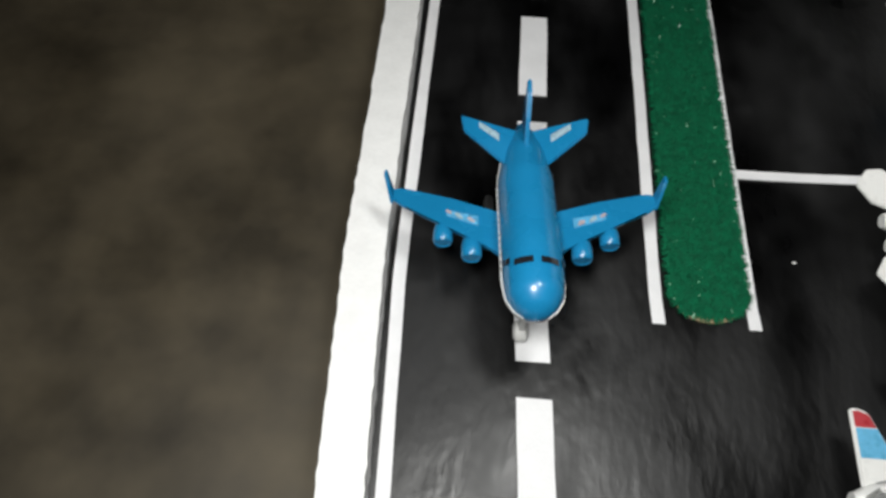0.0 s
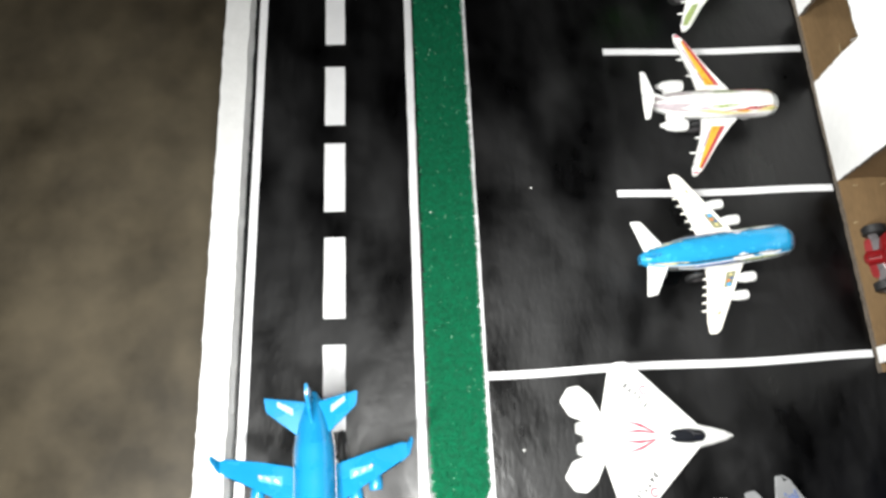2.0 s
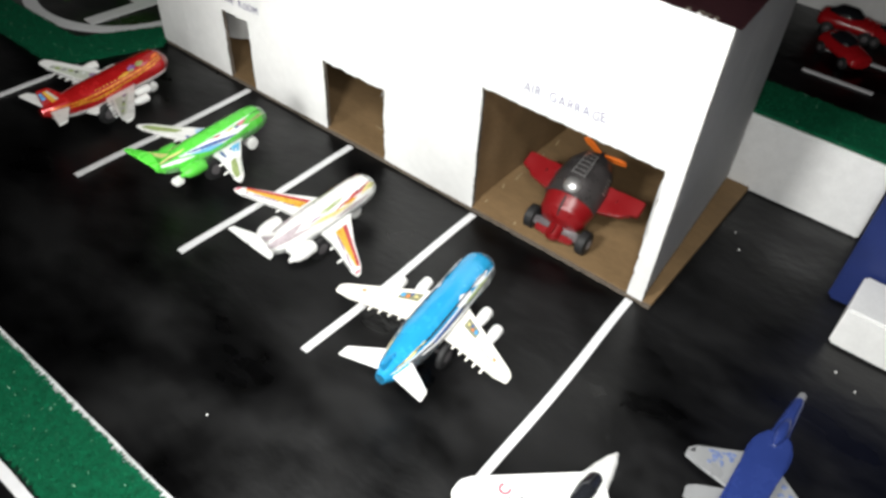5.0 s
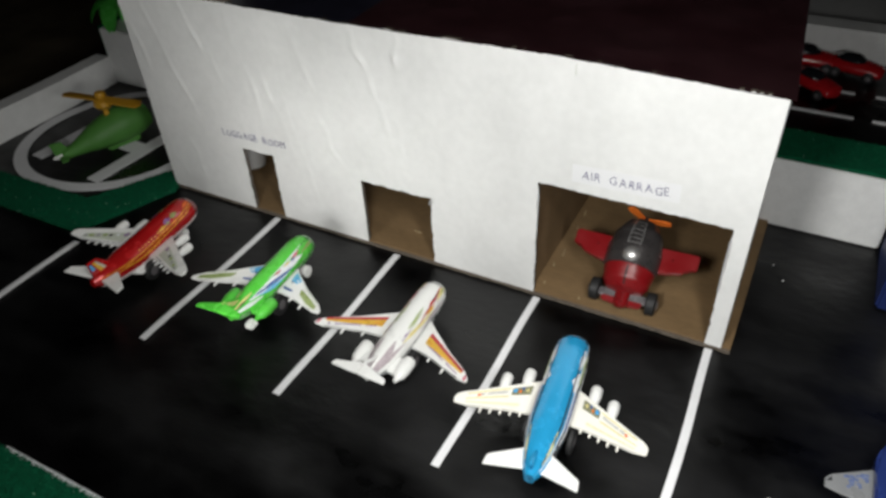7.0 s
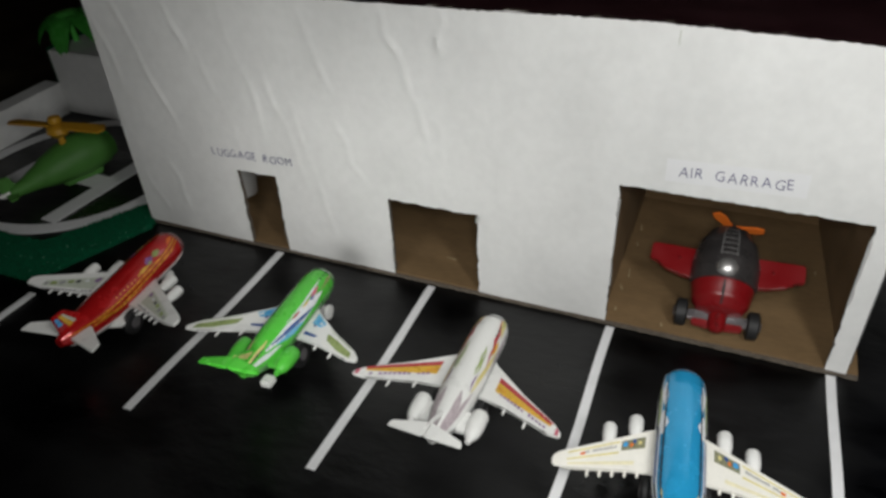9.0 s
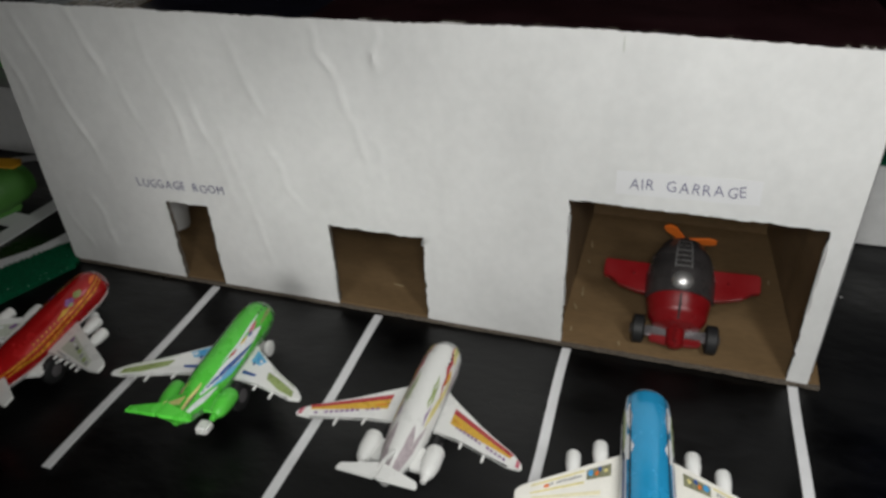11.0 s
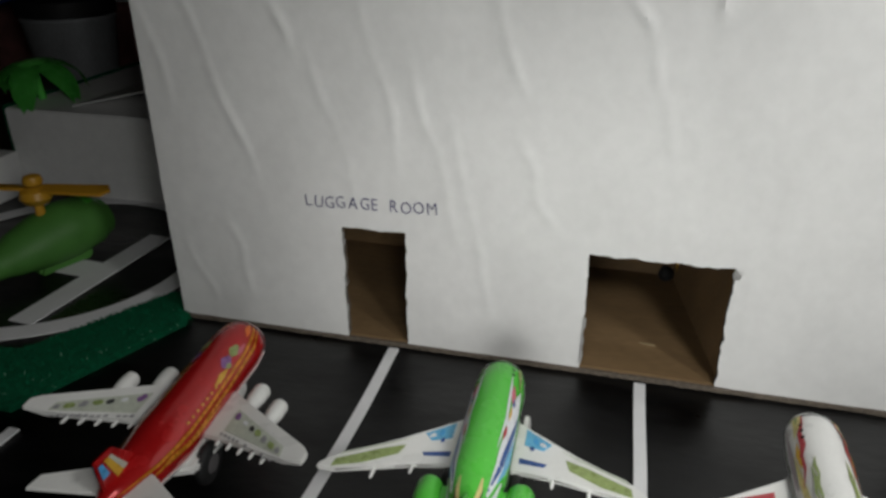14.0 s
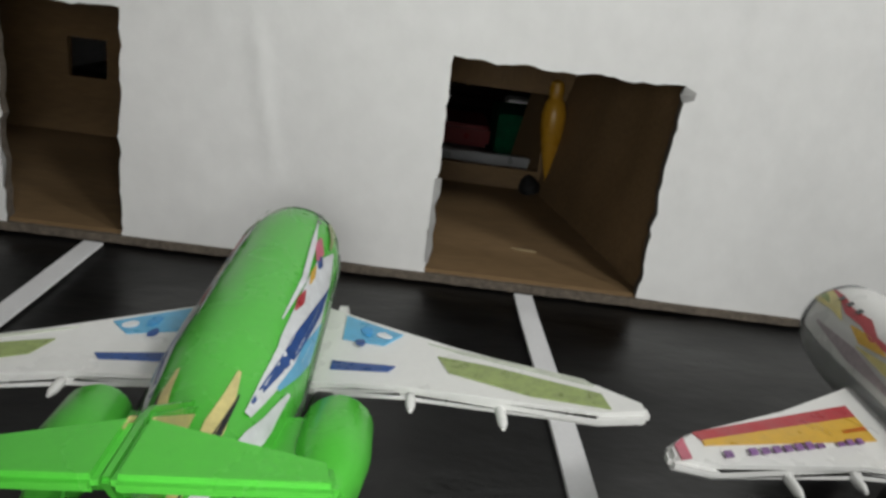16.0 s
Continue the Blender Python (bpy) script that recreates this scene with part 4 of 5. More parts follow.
def helicopter(m):
    top = thing("toy_helicopter", m, "green translucent plastic toy helicopter with amber rotor on the helipad", "toy helicopter")
    b = Body([(0.046, 0.005, 0.004, 0.0215), (0.043, 0.0135, 0.011, 0.0222), (0.034, 0.0178, 0.0155, 0.0225), (0.018, 0.0185, 0.0175, 0.0215), (0.002, 0.017, 0.0155, 0.0195), (-0.012, 0.0142, 0.0125, 0.0175), (-0.022, 0.0100, 0.009, 0.0155), (-0.034, 0.0068, 0.006, 0.013), (-0.043, 0.0052, 0.0048, 0.012), (-0.046, 0.0025, 0.002, 0.0118)])
    fus = part("fuselage", b.loft(), DG_PLASTIC, top)
    part("windscreen", b.stripe([(0.042, 90, 0.8), (0.03, 90, 1)], 0.018, 0.0005), G_PLASTIC, fus, "glossy paler green windscreen")
    bm = plate([(-0.050, 0.010), (-0.036, 0.012), (-0.042, 0.026), (-0.053, 0.027)], 0.002, bevel=0.0006)
    bmesh.ops.transform(bm, matrix=Matrix.Translation((0, 0.001, 0)) @ Matrix.Rotation(radians(90), 4, "X"), verts=bm.verts)
    part("tail_fin", bm, DG_PLASTIC, top)
    for s in (1, -1):
        part("tailplane", plate(mirrored([(-0.049, 0.002), (-0.039, 0.002), (-0.044, 0.014), (-0.05, 0.014)], s), 0.0016, lambda x, y: 0.011, 0.0005), DG_PLASTIC, top)
    part("keel", box(-0.004, 0.03, -0.006, 0.006, 0.0, 0.008, 0.002), DG_PLASTIC, top)
    part("tail_cap", spin_x([(0, 0.003), (-0.006, 0.0022), (-0.009, 0.0006)], (-0.045, 0, 0.0118), 12), W_PLASTIC, top, "white tail cap")
    part("mast", turned([(0, 0.003), (0.014, 0.0022)], (0, 0, 1), (0.007, 0, 0.034), 12), AMBER, top)
    rotor = part("rotor_hub", turned([(0, 0.003), (0.0015, 0.0068), (0.005, 0.0092), (0.009, 0.0082), (0.0112, 0.005)], (0, 0, 1), (0.007, 0, 0.0415), 20), AMBER, top, "amber rotor hub")
    part("hub_cap", turned([(0, 0.005), (0.002, 0.0056), (0.0045, 0.0046), (0.0055, 0.002)], (0, 0, 1), (0.007, 0, 0.0542), 16), AMBER, rotor)
    for k in range(2):
        bm = plate([(0.004, -0.0046), (0.042, -0.006), (0.0455, 0.0), (0.042, 0.0058), (0.004, 0.0046)], 0.0018, lambda x, y: 0.0, 0.0004)
        bmesh.ops.transform(bm, matrix=Matrix.Translation((0.007, 0, 0.0505)) @ Matrix.Rotation(radians(118 + 180 * k), 4, "Z") @ Matrix.Rotation(radians(8), 4, "X"), verts=bm.verts)
        part("rotor_blade", bm, [AMBER], rotor)
    return top


helicopter(pose(0.0225, 0.585, 0.0008, 0, 0, -19))

# green leafy dome toy, a steel tin and a cloth behind the far block
dome = thing("toy_palm_crown", pose(0.1665, 0.692, 0.0642, 0, -7, 0), "glossy green plastic palm crown standing on the far block", "toy tree")
part("hub", turned([(0.0, 0.003), (0.025, 0.003), (0.0275, 0.012), (0.0292, 0.008), (0.0298, 0.002)], (0, 0, 1), (0, 0, 0), 16), LEAF, dome)
for k in range(6):
    bm = bmesh.new()
    rows = []
    for i in range(11):
        u = i / 10
        r = 0.004 + 0.030 * math.sin(u * 1.57)
        z = 0.0265 * math.cos(u * 1.5) + 0.0022
        w = 0.0088 * math.sin(math.pi * (0.2 + 0.74 * u)) + 0.0014
        rows.append([bm.verts.new((r, w * q, z - q * q * 0.0035 * u)) for q in (-1, -0.5, 0, 0.5, 1)])
    for a, b in zip(rows, rows[1:]):
        for i in range(4):
            bm.faces.new((a[i], a[i + 1], b[i + 1], b[i]))
    bmesh.ops.solidify(bm, geom=list(bm.faces), thickness=0.0012)
    bmesh.ops.rotate(bm, verts=bm.verts, cent=(0, 0, 0), matrix=Matrix.Rotation(radians(60 * k + 204), 3, "Z"))
    part("leaf", bm, LEAF, dome)
tin = thing("steel_tin", pose(0.385, 0.842, -0.025), "dull steel tin with a black lid standing behind the far block", "tin")
part("tin_body", turned([(0, 0.032), (0.002, 0.0335), (0.112, 0.046), (0.114, 0.0475), (0.117, 0.0462)], (0, 0, 1), (0, 0, 0), 40), TINPLATE, tin)
part("lid", turned([(0.1175, 0.0465), (0.119, 0.0488), (0.133, 0.0488), (0.135, 0.046), (0.136, 0.022)], (0, 0, 1), (0, 0, 0), 40), RUBBER, tin, "black lid")
stack = thing("paper_stack", pose(0.385, 0.834, 0.1195, -15, 0, 8), "untidy stack of magazines lying aslant on a tin", "paper stack")
for k, (hx, hy, dz, turn_by, mat) in enumerate(((0.05, 0.052, 0.004, 0, NAVY_CARD), (0.052, 0.054, 0.006, 3, D_MAUVE), (0.048, 0.05, 0.003, -6, D_MAUVE), (0.05, 0.047, 0.004, 9, NAVY))):
    z0 = (0.0, 0.0042, 0.0104, 0.0136)[k]
    bm = box(-hx, hx, -hy, hy, z0, z0 + dz, 0.0008)
    bmesh.ops.rotate(bm, verts=bm.verts, cent=(0, 0, 0), matrix=Matrix.Rotation(radians(turn_by), 3, "Z"))
    part("magazine", bm, mat, stack, smooth=False)
fold = plate([(0.150, 0.55), (0.235, 0.55), (0.235, 0.648), (0.150, 0.652)], 0.0012, lambda x, y: 0.0643 + max(0.0, 0.645 - y) * 0.24)
solo("folded_paper", fold, PAPER, "folded sheet of white paper lying on the far block", "paper")
bm = bmesh.new()
rows = [[bm.verts.new((0.56 + 0.012 * math.sin(i * 0.9) + 0.012 * noise.noise((i * 0.5, k * 0.3, 6)), 0.82 + i * 0.028, -0.025 + k * 0.06)) for k in range(12)] for i in range(30)]
for i in range(29):
    for k in range(11):
        bm.faces.new((rows[i][k], rows[i + 1][k], rows[i + 1][k + 1], rows[i][k + 1]))
bmesh.ops.solidify(bm, geom=list(bm.faces), thickness=0.002)
solo("hanging_cloth", bm, CLOTH, "dusky maroon cloth hanging in folds behind the board", "cloth", smooth=True)
bm = bmesh.new()
rows = [[bm.verts.new((0.532 + 0.004 * math.sin(i * 1.7) + 0.003 * noise.noise((i * 0.8, k * 0.6, 2)), 0.86 + i * 0.017, 0.085 + k * 0.03)) for k in range(7)] for i in range(13)]
for i in range(12):
    for k in range(6):
        bm.faces.new((rows[i][k], rows[i + 1][k], rows[i + 1][k + 1], rows[i][k + 1]))
bmesh.ops.solidify(bm, geom=list(bm.faces), thickness=0.001)
solo("white_sheet", bm, PAPER, "creased white sheet hung on the maroon cloth", "sheet", smooth=True)
orange_toy = thing("orange_toy", pose(-0.255, 0.535, 0.0), "shiny orange rounded plastic toy beside the far line", "toy")
part("shell", turned([(0, 0.006), (0.002, 0.012), (0.009, 0.014), (0.015, 0.0115), (0.019, 0.006), (0.0198, 0.001)], (0, 0, 1), (0, 0, 0.004), 24), ORANGE, orange_toy)
part("base", turned([(0, 0.012), (0.004, 0.0155), (0.007, 0.0145)], (0, 0, 1), (0, 0, 0.0), 24), R_PLASTIC, orange_toy, "dark red base")

# ---- toy planes ----
QUAD_WING = [(0.019, 0.008), (0.0125, 0.016), (-0.0132, 0.0535), (-0.0166, 0.0562), (-0.0215, 0.0558), (-0.0203, 0.048), (-0.0118, 0.022), (-0.009, 0.008)]
QUAD = dict(seed=1, nose_rim=0.007, nose=0.0535, tail=-0.054, hw=0.0112, hh=0.0112, zc=0.0215, pitch=3.0, wing_z=0.0155, half_span=0.056, dihedral=0.19, wing=QUAD_WING,
            engines=[(0.0155, 0.0205, 0.0125, 0.0036), (0.0065, 0.0325, 0.012, 0.0034)], engine_drop=-0.001,
            fairings=[(-0.011, 0.018, 0.003), (-0.013, 0.0235, 0.003), (-0.015, 0.029, 0.003), (-0.017, 0.0345, 0.003), (-0.019, 0.04, 0.003)],
            tail_z=0.0215, stab=[(-0.033, 0.003), (-0.0485, 0.0255), (-0.0555, 0.0262), (-0.049, 0.003)], stab_dihedral=0.12,
            fin=[(-0.030, 0.025), (-0.044, 0.040), (-0.053, 0.0405), (-0.0505, 0.022)])
blue_quad = dict(QUAD, body=SMOKE, body_label="clear plastic shell", skin=(32, B_FOIL), skin_nose=0.004, skin_label="sky blue printed top", screen=None, window_angle=47, window_mat=BLACKINK, window_size=0.0009, belly=None, wing_mat=CREAM, engine_mat=W_PLASTIC, stab_mat=W_PLASTIC, fin_mat=B_FOIL, nose_wheel_mat=W_PLASTIC, intake_mat=W_PLASTIC,
                 fin=[(-0.030, 0.025), (-0.047, 0.0335), (-0.053, 0.034), (-0.0505, 0.022)],
                 wing_print=[([(0.0095, 0.0155), (0.0025, 0.0262), (-0.0028, 0.0262), (0.003, 0.0155)], D_BROWN), ([(0.0022, 0.0272), (-0.0128, 0.0495), (-0.0135, 0.0495), (0.0014, 0.0272)], D_CREAM), ([(-0.0038, 0.0272), (-0.0165, 0.0495), (-0.0172, 0.0495), (-0.0048, 0.0272)], D_CREAM), ([(-0.0062, 0.02), (-0.0185, 0.049), (-0.0195, 0.049), (-0.0082, 0.02)], D_STRAW)],
                 wing_marks=[(0.0012, 0.0245, 0.0018, 0.0012, D_BLUE), (0.0048, 0.0178, 0.0012, 0.0009, D_CREAM), (0.002, 0.0218, 0.0012, 0.0008, ORANGE), (-0.0115, 0.043, 0.0009, 0.0011, ORANGE), (0.0045, 0.0205, 0.0014, 0.0008, D_DKBLUE)],
                 wing_text=((-0.0022, 0.0285), (-0.0112, 0.0425), D_GREY),
                 stripes=[([(0.038, 44, 0.2), (0.03, 42, 1.2), (0.022, 46, 0.3)], 0.0032, D_WHITE), ([(0.02, 40, 0.1), (0.012, 42, 1.3), (0.006, 40, 0.2)], 0.0045, D_WHITE), ([(0.036, 28, 0.2), (0.024, 30, 1), (0.012, 26, 0.2)], 0.0026, D_OLIVE), ([(0.008, 26, 0.2), (-0.008, 30, 1), (-0.02, 26, 0.4)], 0.003, D_DKBLUE), ([(0.046, 46, 0.2), (0.03, 47, 1), (-0.02, 45, 1), (-0.048, 48, 0.4)], 0.0009, BLACKINK), ([(0.046, 33, 0.3), (0.03, 34, 1), (-0.02, 33, 1), (-0.05, 36, 0.4)], 0.0009, D_WHITE), ([(-0.024, 48, 0.2), (-0.034, 46, 1), (-0.046, 44, 0.2)], 0.0016, D_CREAM), ([(0.03, 14, 0.2), (0.0, 12, 1), (-0.03, 22, 0.4)], 0.002, D_WHITE)])
airliner("toy_plane", pose(-0.1065, 0.0704, 0.0008, 0, 0, 5.9), "sky blue toy airliner with cream wings and four white engines", blue_quad)
red_quad = dict(QUAD, seed=2, body=R_FOIL, belly=W_PLASTIC, belly_from=200, wing_mat=W_PLASTIC, engine_mat=W_PLASTIC, intake_mat=W_PLASTIC, stab_mat=W_PLASTIC, fin_mat=R_FOIL, window_mat=D_YELLOW, window_angle=40, window_size=0.0008, window_run=(0.010, -0.014), screen=None,
                wing_print=[([(0.005, 0.0185), (-0.0145, 0.046), (-0.0192, 0.0465), (-0.007, 0.0185)], D_PALE)],
                wing_marks=[(0.0005, 0.0205, 0.0022, 0.0014, D_PURPLE), (-0.0032, 0.0255, 0.0012, 0.0013, D_WHITE), (-0.0062, 0.0295, 0.0015, 0.0012, BLACKINK), (-0.0085, 0.033, 0.0016, 0.0016, D_OLIVE), (-0.0115, 0.037, 0.0018, 0.0014, D_GREY), (-0.0145, 0.041, 0.0016, 0.0018, D_OLIVE), (-0.017, 0.0445, 0.0015, 0.001, D_GREY)],
                wing_text=((-0.0095, 0.018), (-0.0225, 0.045), D_GREY),
                stripes=[([(0.0475, 62, 0.2), (0.042, 48, 1), (0.03, 36, 1), (0.0, 27, 1), (-0.03, 26, 1), (-0.05, 34, 0.2)], 0.0012, D_GOLD), ([(0.047, 46, 0.2), (0.036, 28, 1), (0.016, 18, 1), (-0.012, 12, 0.9), (-0.03, 10, 0.1)], 0.0013, D_GOLD), ([(0.006, 6, 0.1), (-0.014, 9, 1.4), (-0.028, 16, 1.2), (-0.038, 14, 0.2)], 0.0013, D_GOLD), ([(0.045, 66, 0.3), (0.041, 62, 1.2), (0.037, 54, 0.3)], 0.0022, ORANGE)] + [
                         ([(0.030, 58, 0.3), (0.026, 57, 1), (0.023, 55, 0.3)], 0.0042, D_OLIVE), ([(0.0225, 56, 0.3), (0.019, 55, 1), (0.0155, 53, 0.3)], 0.0048, D_PURPLE), ([(0.017, 44, 0.2), (0.012, 44, 1), (0.006, 42, 0.2)], 0.0024, D_YELLOW), ([(0.033, 48, 0.3), (0.029, 47, 1), (0.026, 46, 0.3)], 0.002, D_PINK), ([(0.02, 46, 0.3), (0.0185, 46, 1), (0.0165, 46, 0.3)], 0.0022, D_OLIVE)],
                fin_print=[([(-0.0365, 0.0255), (-0.0455, 0.0385), (-0.047, 0.0385), (-0.0395, 0.0255)], D_PALE), ([(-0.0395, 0.0257), (-0.047, 0.0387), (-0.0492, 0.0387), (-0.0435, 0.0257)], D_YELLOW), ([(-0.0478, 0.0325), (-0.0502, 0.0385), (-0.0522, 0.0385), (-0.0512, 0.0325)], D_BLUE)])
red_top = airliner("toy_plane", pose(-0.0945, 0.4122, 0.0012, 2.5, 0, 1.5), "shiny red foil toy airliner with white wings and four engines", red_quad)
for side in (1, -1):
    part("wing_fillet", plate(mirrored([(0.010, 0.006), (-0.004, 0.0165), (-0.022, 0.014), (-0.026, 0.006)], side), 0.004, lambda x, y: 0.011, 0.0012), W_PLASTIC, red_top)
TEE_WING = [(0.019, 0.009), (0.011, 0.0155), (-0.002, 0.032), (-0.0155, 0.0515), (-0.021, 0.0565), (-0.0238, 0.0565), (-0.0232, 0.05), (-0.0115, 0.024), (-0.009, 0.009)]
TEE = dict(seed=3, nose_rim=0.007, nose=0.0475, tail=-0.048, hw=0.0099, hh=0.0102, zc=0.0202, pitch=1.4, wing_z=0.0142, half_span=0.056, dihedral=0.145, wing=TEE_WING,
           fairings=[(-0.0125, 0.025, 0.0045), (-0.0185, 0.0375, 0.0045)], tail_z=0.0345,
           stab=[(-0.0475, 0.0005), (-0.0525, 0.0178), (-0.0562, 0.0188), (-0.0568, 0.0005)], stab_dihedral=-0.03,
           fin=[(-0.028, 0.026), (-0.0455, 0.0358), (-0.0565, 0.0358), (-0.0475, 0.0205)])
white_tee = dict(TEE, body=W_PLASTIC, belly=SMOKE, belly_from=184, wing_mat=W_PLASTIC, stab_mat=W_PLASTIC, fin_mat=W_PLASTIC, body_label="white plastic body with printed scrolls", screen=None, window_angle=50, window_run=(0.034, 0.026),
                 wing_print=[([(0.0035, 0.0165), (-0.0178, 0.0505), (-0.0188, 0.0505), (-0.003, 0.0165)], D_YELLOW), ([(0.0068, 0.0165), (-0.0165, 0.0515), (-0.0178, 0.0505), (0.0035, 0.0165)], D_RED), ([(0.0008, 0.0165), (-0.003, 0.0225), (-0.0038, 0.0225), (-0.0004, 0.0165)], ORANGE), ([(-0.0185, 0.0535), (-0.0208, 0.0553), (-0.0238, 0.0552), (-0.0228, 0.0535)], D_PINK)],
                 wing_text=((-0.0055, 0.02), (-0.0212, 0.049), D_PURPLE),
                 stripes=[([(0.042, 56, 0.1), (0.034, 52, 0.7), (0.029, 44, 1.1), (0.023, 46, 1.4), (0.018, 38, 1), (0.012, 40, 0.6), (0.004, 30, 0.2)], 0.0015, D_RED), ([(0.045, 40, 0.1), (0.039, 42, 1.2), (0.033, 40, 0.8), (0.028, 32, 0.1)], 0.003, D_CREAM), ([(0.041, 42, 0.1), (0.038, 41, 1), (0.035, 38, 0.1)], 0.0015, D_OLIVE), ([(0.025, 34, 0.1), (0.02, 32, 1), (0.013, 34, 0.2)], 0.0022, D_YELLOW)] + [
                          ([(0.016, 62, 0.2), (0.012, 58, 0.9), (0.008, 62, 0.6), (0.003, 56, 1), (-0.002, 60, 0.5), (-0.006, 54, 0.1)], 0.0013, D_OLIVE), ([(0.012, 52, 0.2), (0.006, 54, 1), (0.0, 50, 0.8), (-0.005, 56, 0.1)], 0.0011, D_OLIVE), ([(0.02, 22, 0.1), (0.008, 26, 1), (-0.006, 36, 1), (-0.016, 40, 0.1)], 0.0022, D_CREAM), ([(-0.002, 46, 0.1), (-0.01, 50, 1), (-0.016, 46, 0.1)], 0.001, D_PURPLE)] + [
                          ([(-0.018, 66, 0.1), (-0.026, 58, 1), (-0.04, 52, 1), (-0.048, 46, 0.2)], 0.0036, D_MAUVE), ([(-0.014, 34, 0.1), (-0.024, 38, 1), (-0.036, 36, 1), (-0.046, 32, 0.2)], 0.002, D_MAUVE), ([(0.034, 14, 0.2), (0.02, 12, 1), (0.004, 10, 0.2)], 0.0026, D_MAUVE)],
                 fin_print=[([(-0.038, 0.029), (-0.0485, 0.036), (-0.0505, 0.036), (-0.045, 0.029)], D_MAUVE)])


def rear_engines(top, mat, x=-0.0295, y=0.0155, z=0.0192):
    for s in (1, -1):
        e = part("rear_engine", spin_x([(0.0078, 0.0032), (0.0086, 0.0039), (0.0072, 0.0046), (0.0, 0.0047), (-0.0055, 0.0038), (-0.0078, 0.0024)], (x, s * y, z), 20), mat, top)
        part("pylon", box(x - 0.006, x + 0.007, min(s * 0.007, s * y), max(s * 0.007, s * y), z - 0.0014, z + 0.0014, 0.0004), mat, e)
        part("nozzle", spin_x([(0.0, 0.0021), (-0.0032, 0.0014)], (x - 0.0075, s * y, z), 12), mat, e)
    if mat is G_PLASTIC:
        part("tail_bumper", box(-0.0428, -0.0352, -0.0112, -0.0042, 0.0088, 0.0135, 0.0012), W_PLASTIC, top, "white plastic tail block")


rear_engines(airliner("toy_plane", pose(-0.0902, 0.1818, 0.0012, 1.5, 0, -0.6), "white toy jet with yellow and red printed wings", white_tee), W_PLASTIC)
green_tee = dict(TEE, seed=4, body=G_PLASTIC, belly=SMOKE, belly_from=184, wing_mat=W_PLASTIC, stab_mat=G_PLASTIC, fin_mat=G_PLASTIC, screen=None, window_angle=55, window_run=(0.0425, 0.029),
                 wing_print=[([(-0.0045, 0.029), (-0.009, 0.037), (-0.0185, 0.051), (-0.0222, 0.0515), (-0.0175, 0.0415), (-0.0095, 0.0305)], D_OLIVE), ([(0.0125, 0.0135), (0.0035, 0.0235), (0.0005, 0.0205), (0.004, 0.0135)], D_LBLUE), ([(-0.003, 0.0125), (-0.0065, 0.0225), (-0.0078, 0.0215), (-0.0055, 0.0125)], D_DKBLUE), ([(-0.0, 0.0275), (-0.0145, 0.0495), (-0.0165, 0.0505), (-0.0045, 0.033)], D_PALE)],
                 wing_marks=[(0.0055, 0.0175, 0.0018, 0.001, D_BLUE), (0.003, 0.0205, 0.001, 0.0012, D_WHITE), (0.0015, 0.0165, 0.0012, 0.0008, D_DKBLUE)],
                 stripes=[([(0.026, 24, 0.1), (0.016, 28, 1.0), (0.002, 28, 1.3), (-0.014, 36, 1), (-0.032, 44, 0.2)], 0.0048, D_WHITE), ([(0.014, 14, 0.1), (0.004, 20, 0.9), (-0.012, 34, 1.1), (-0.03, 46, 0.2)], 0.0021, D_DKBLUE), ([(0.002, 10, 0.1), (-0.01, 18, 1), (-0.024, 32, 0.2)], 0.003, D_LBLUE), ([(0.032, 56, 0.1), (0.022, 52, 1), (0.006, 48, 0.9), (-0.01, 54, 0.2)], 0.0011, D_WHITE), ([(0.026, 46, 0.2), (0.021, 43, 1), (0.016, 42, 0.2)], 0.0024, D_PINK), ([(0.019, 38, 0.2), (0.0165, 38, 1), (0.014, 37, 0.2)], 0.0018, D_DKBLUE), ([(0.003, 43, 0.2), (-0.001, 44, 1), (-0.005, 46, 0.2)], 0.0014, D_RED), ([(0.014, 41, 0.2), (0.010, 41, 1), (0.006, 41, 0.2)], 0.0011, D_YELLOW)] + [
                          ([(0.044, 36, 0.1), (0.036, 34, 1), (0.026, 30, 0.2)], 0.0024, D_OLIVE), ([(-0.026, 66, 0.2), (-0.036, 62, 1), (-0.048, 56, 0.4)], 0.0024, D_CREAM), ([(-0.03, 58, 0.2), (-0.038, 56, 1), (-0.046, 50, 0.2)], 0.001, BLACKINK), ([(-0.022, 20, 0.2), (-0.034, 26, 1), (-0.046, 30, 0.4)], 0.0028, D_WHITE)],
                 fin_print=[([(-0.036, 0.029), (-0.0475, 0.036), (-0.0495, 0.036), (-0.042, 0.029)], D_CREAM)])
green_top = airliner("toy_plane", pose(-0.0848, 0.2946, 0.0012, -3.6, 0, 1.8), "bright green toy jet with white wings and green rear engines", green_tee)
rear_engines(green_top, G_PLASTIC)
part("side_wheel", turned([(-0.0012, 0.003), (-0.0008, 0.0046), (0.0008, 0.0046), (0.0012, 0.003)], (0, 1, 0), (0.024, -0.0118, 0.0105), 18), W_PLASTIC, green_top, "white plastic wheel at its side")
RUN_WING = [(0.0165, 0.009), (0.009, 0.018), (-0.0065, 0.05), (-0.0105, 0.055), (-0.0165, 0.0555), (-0.0175, 0.05), (-0.0135, 0.03), (-0.0085, 0.009)]
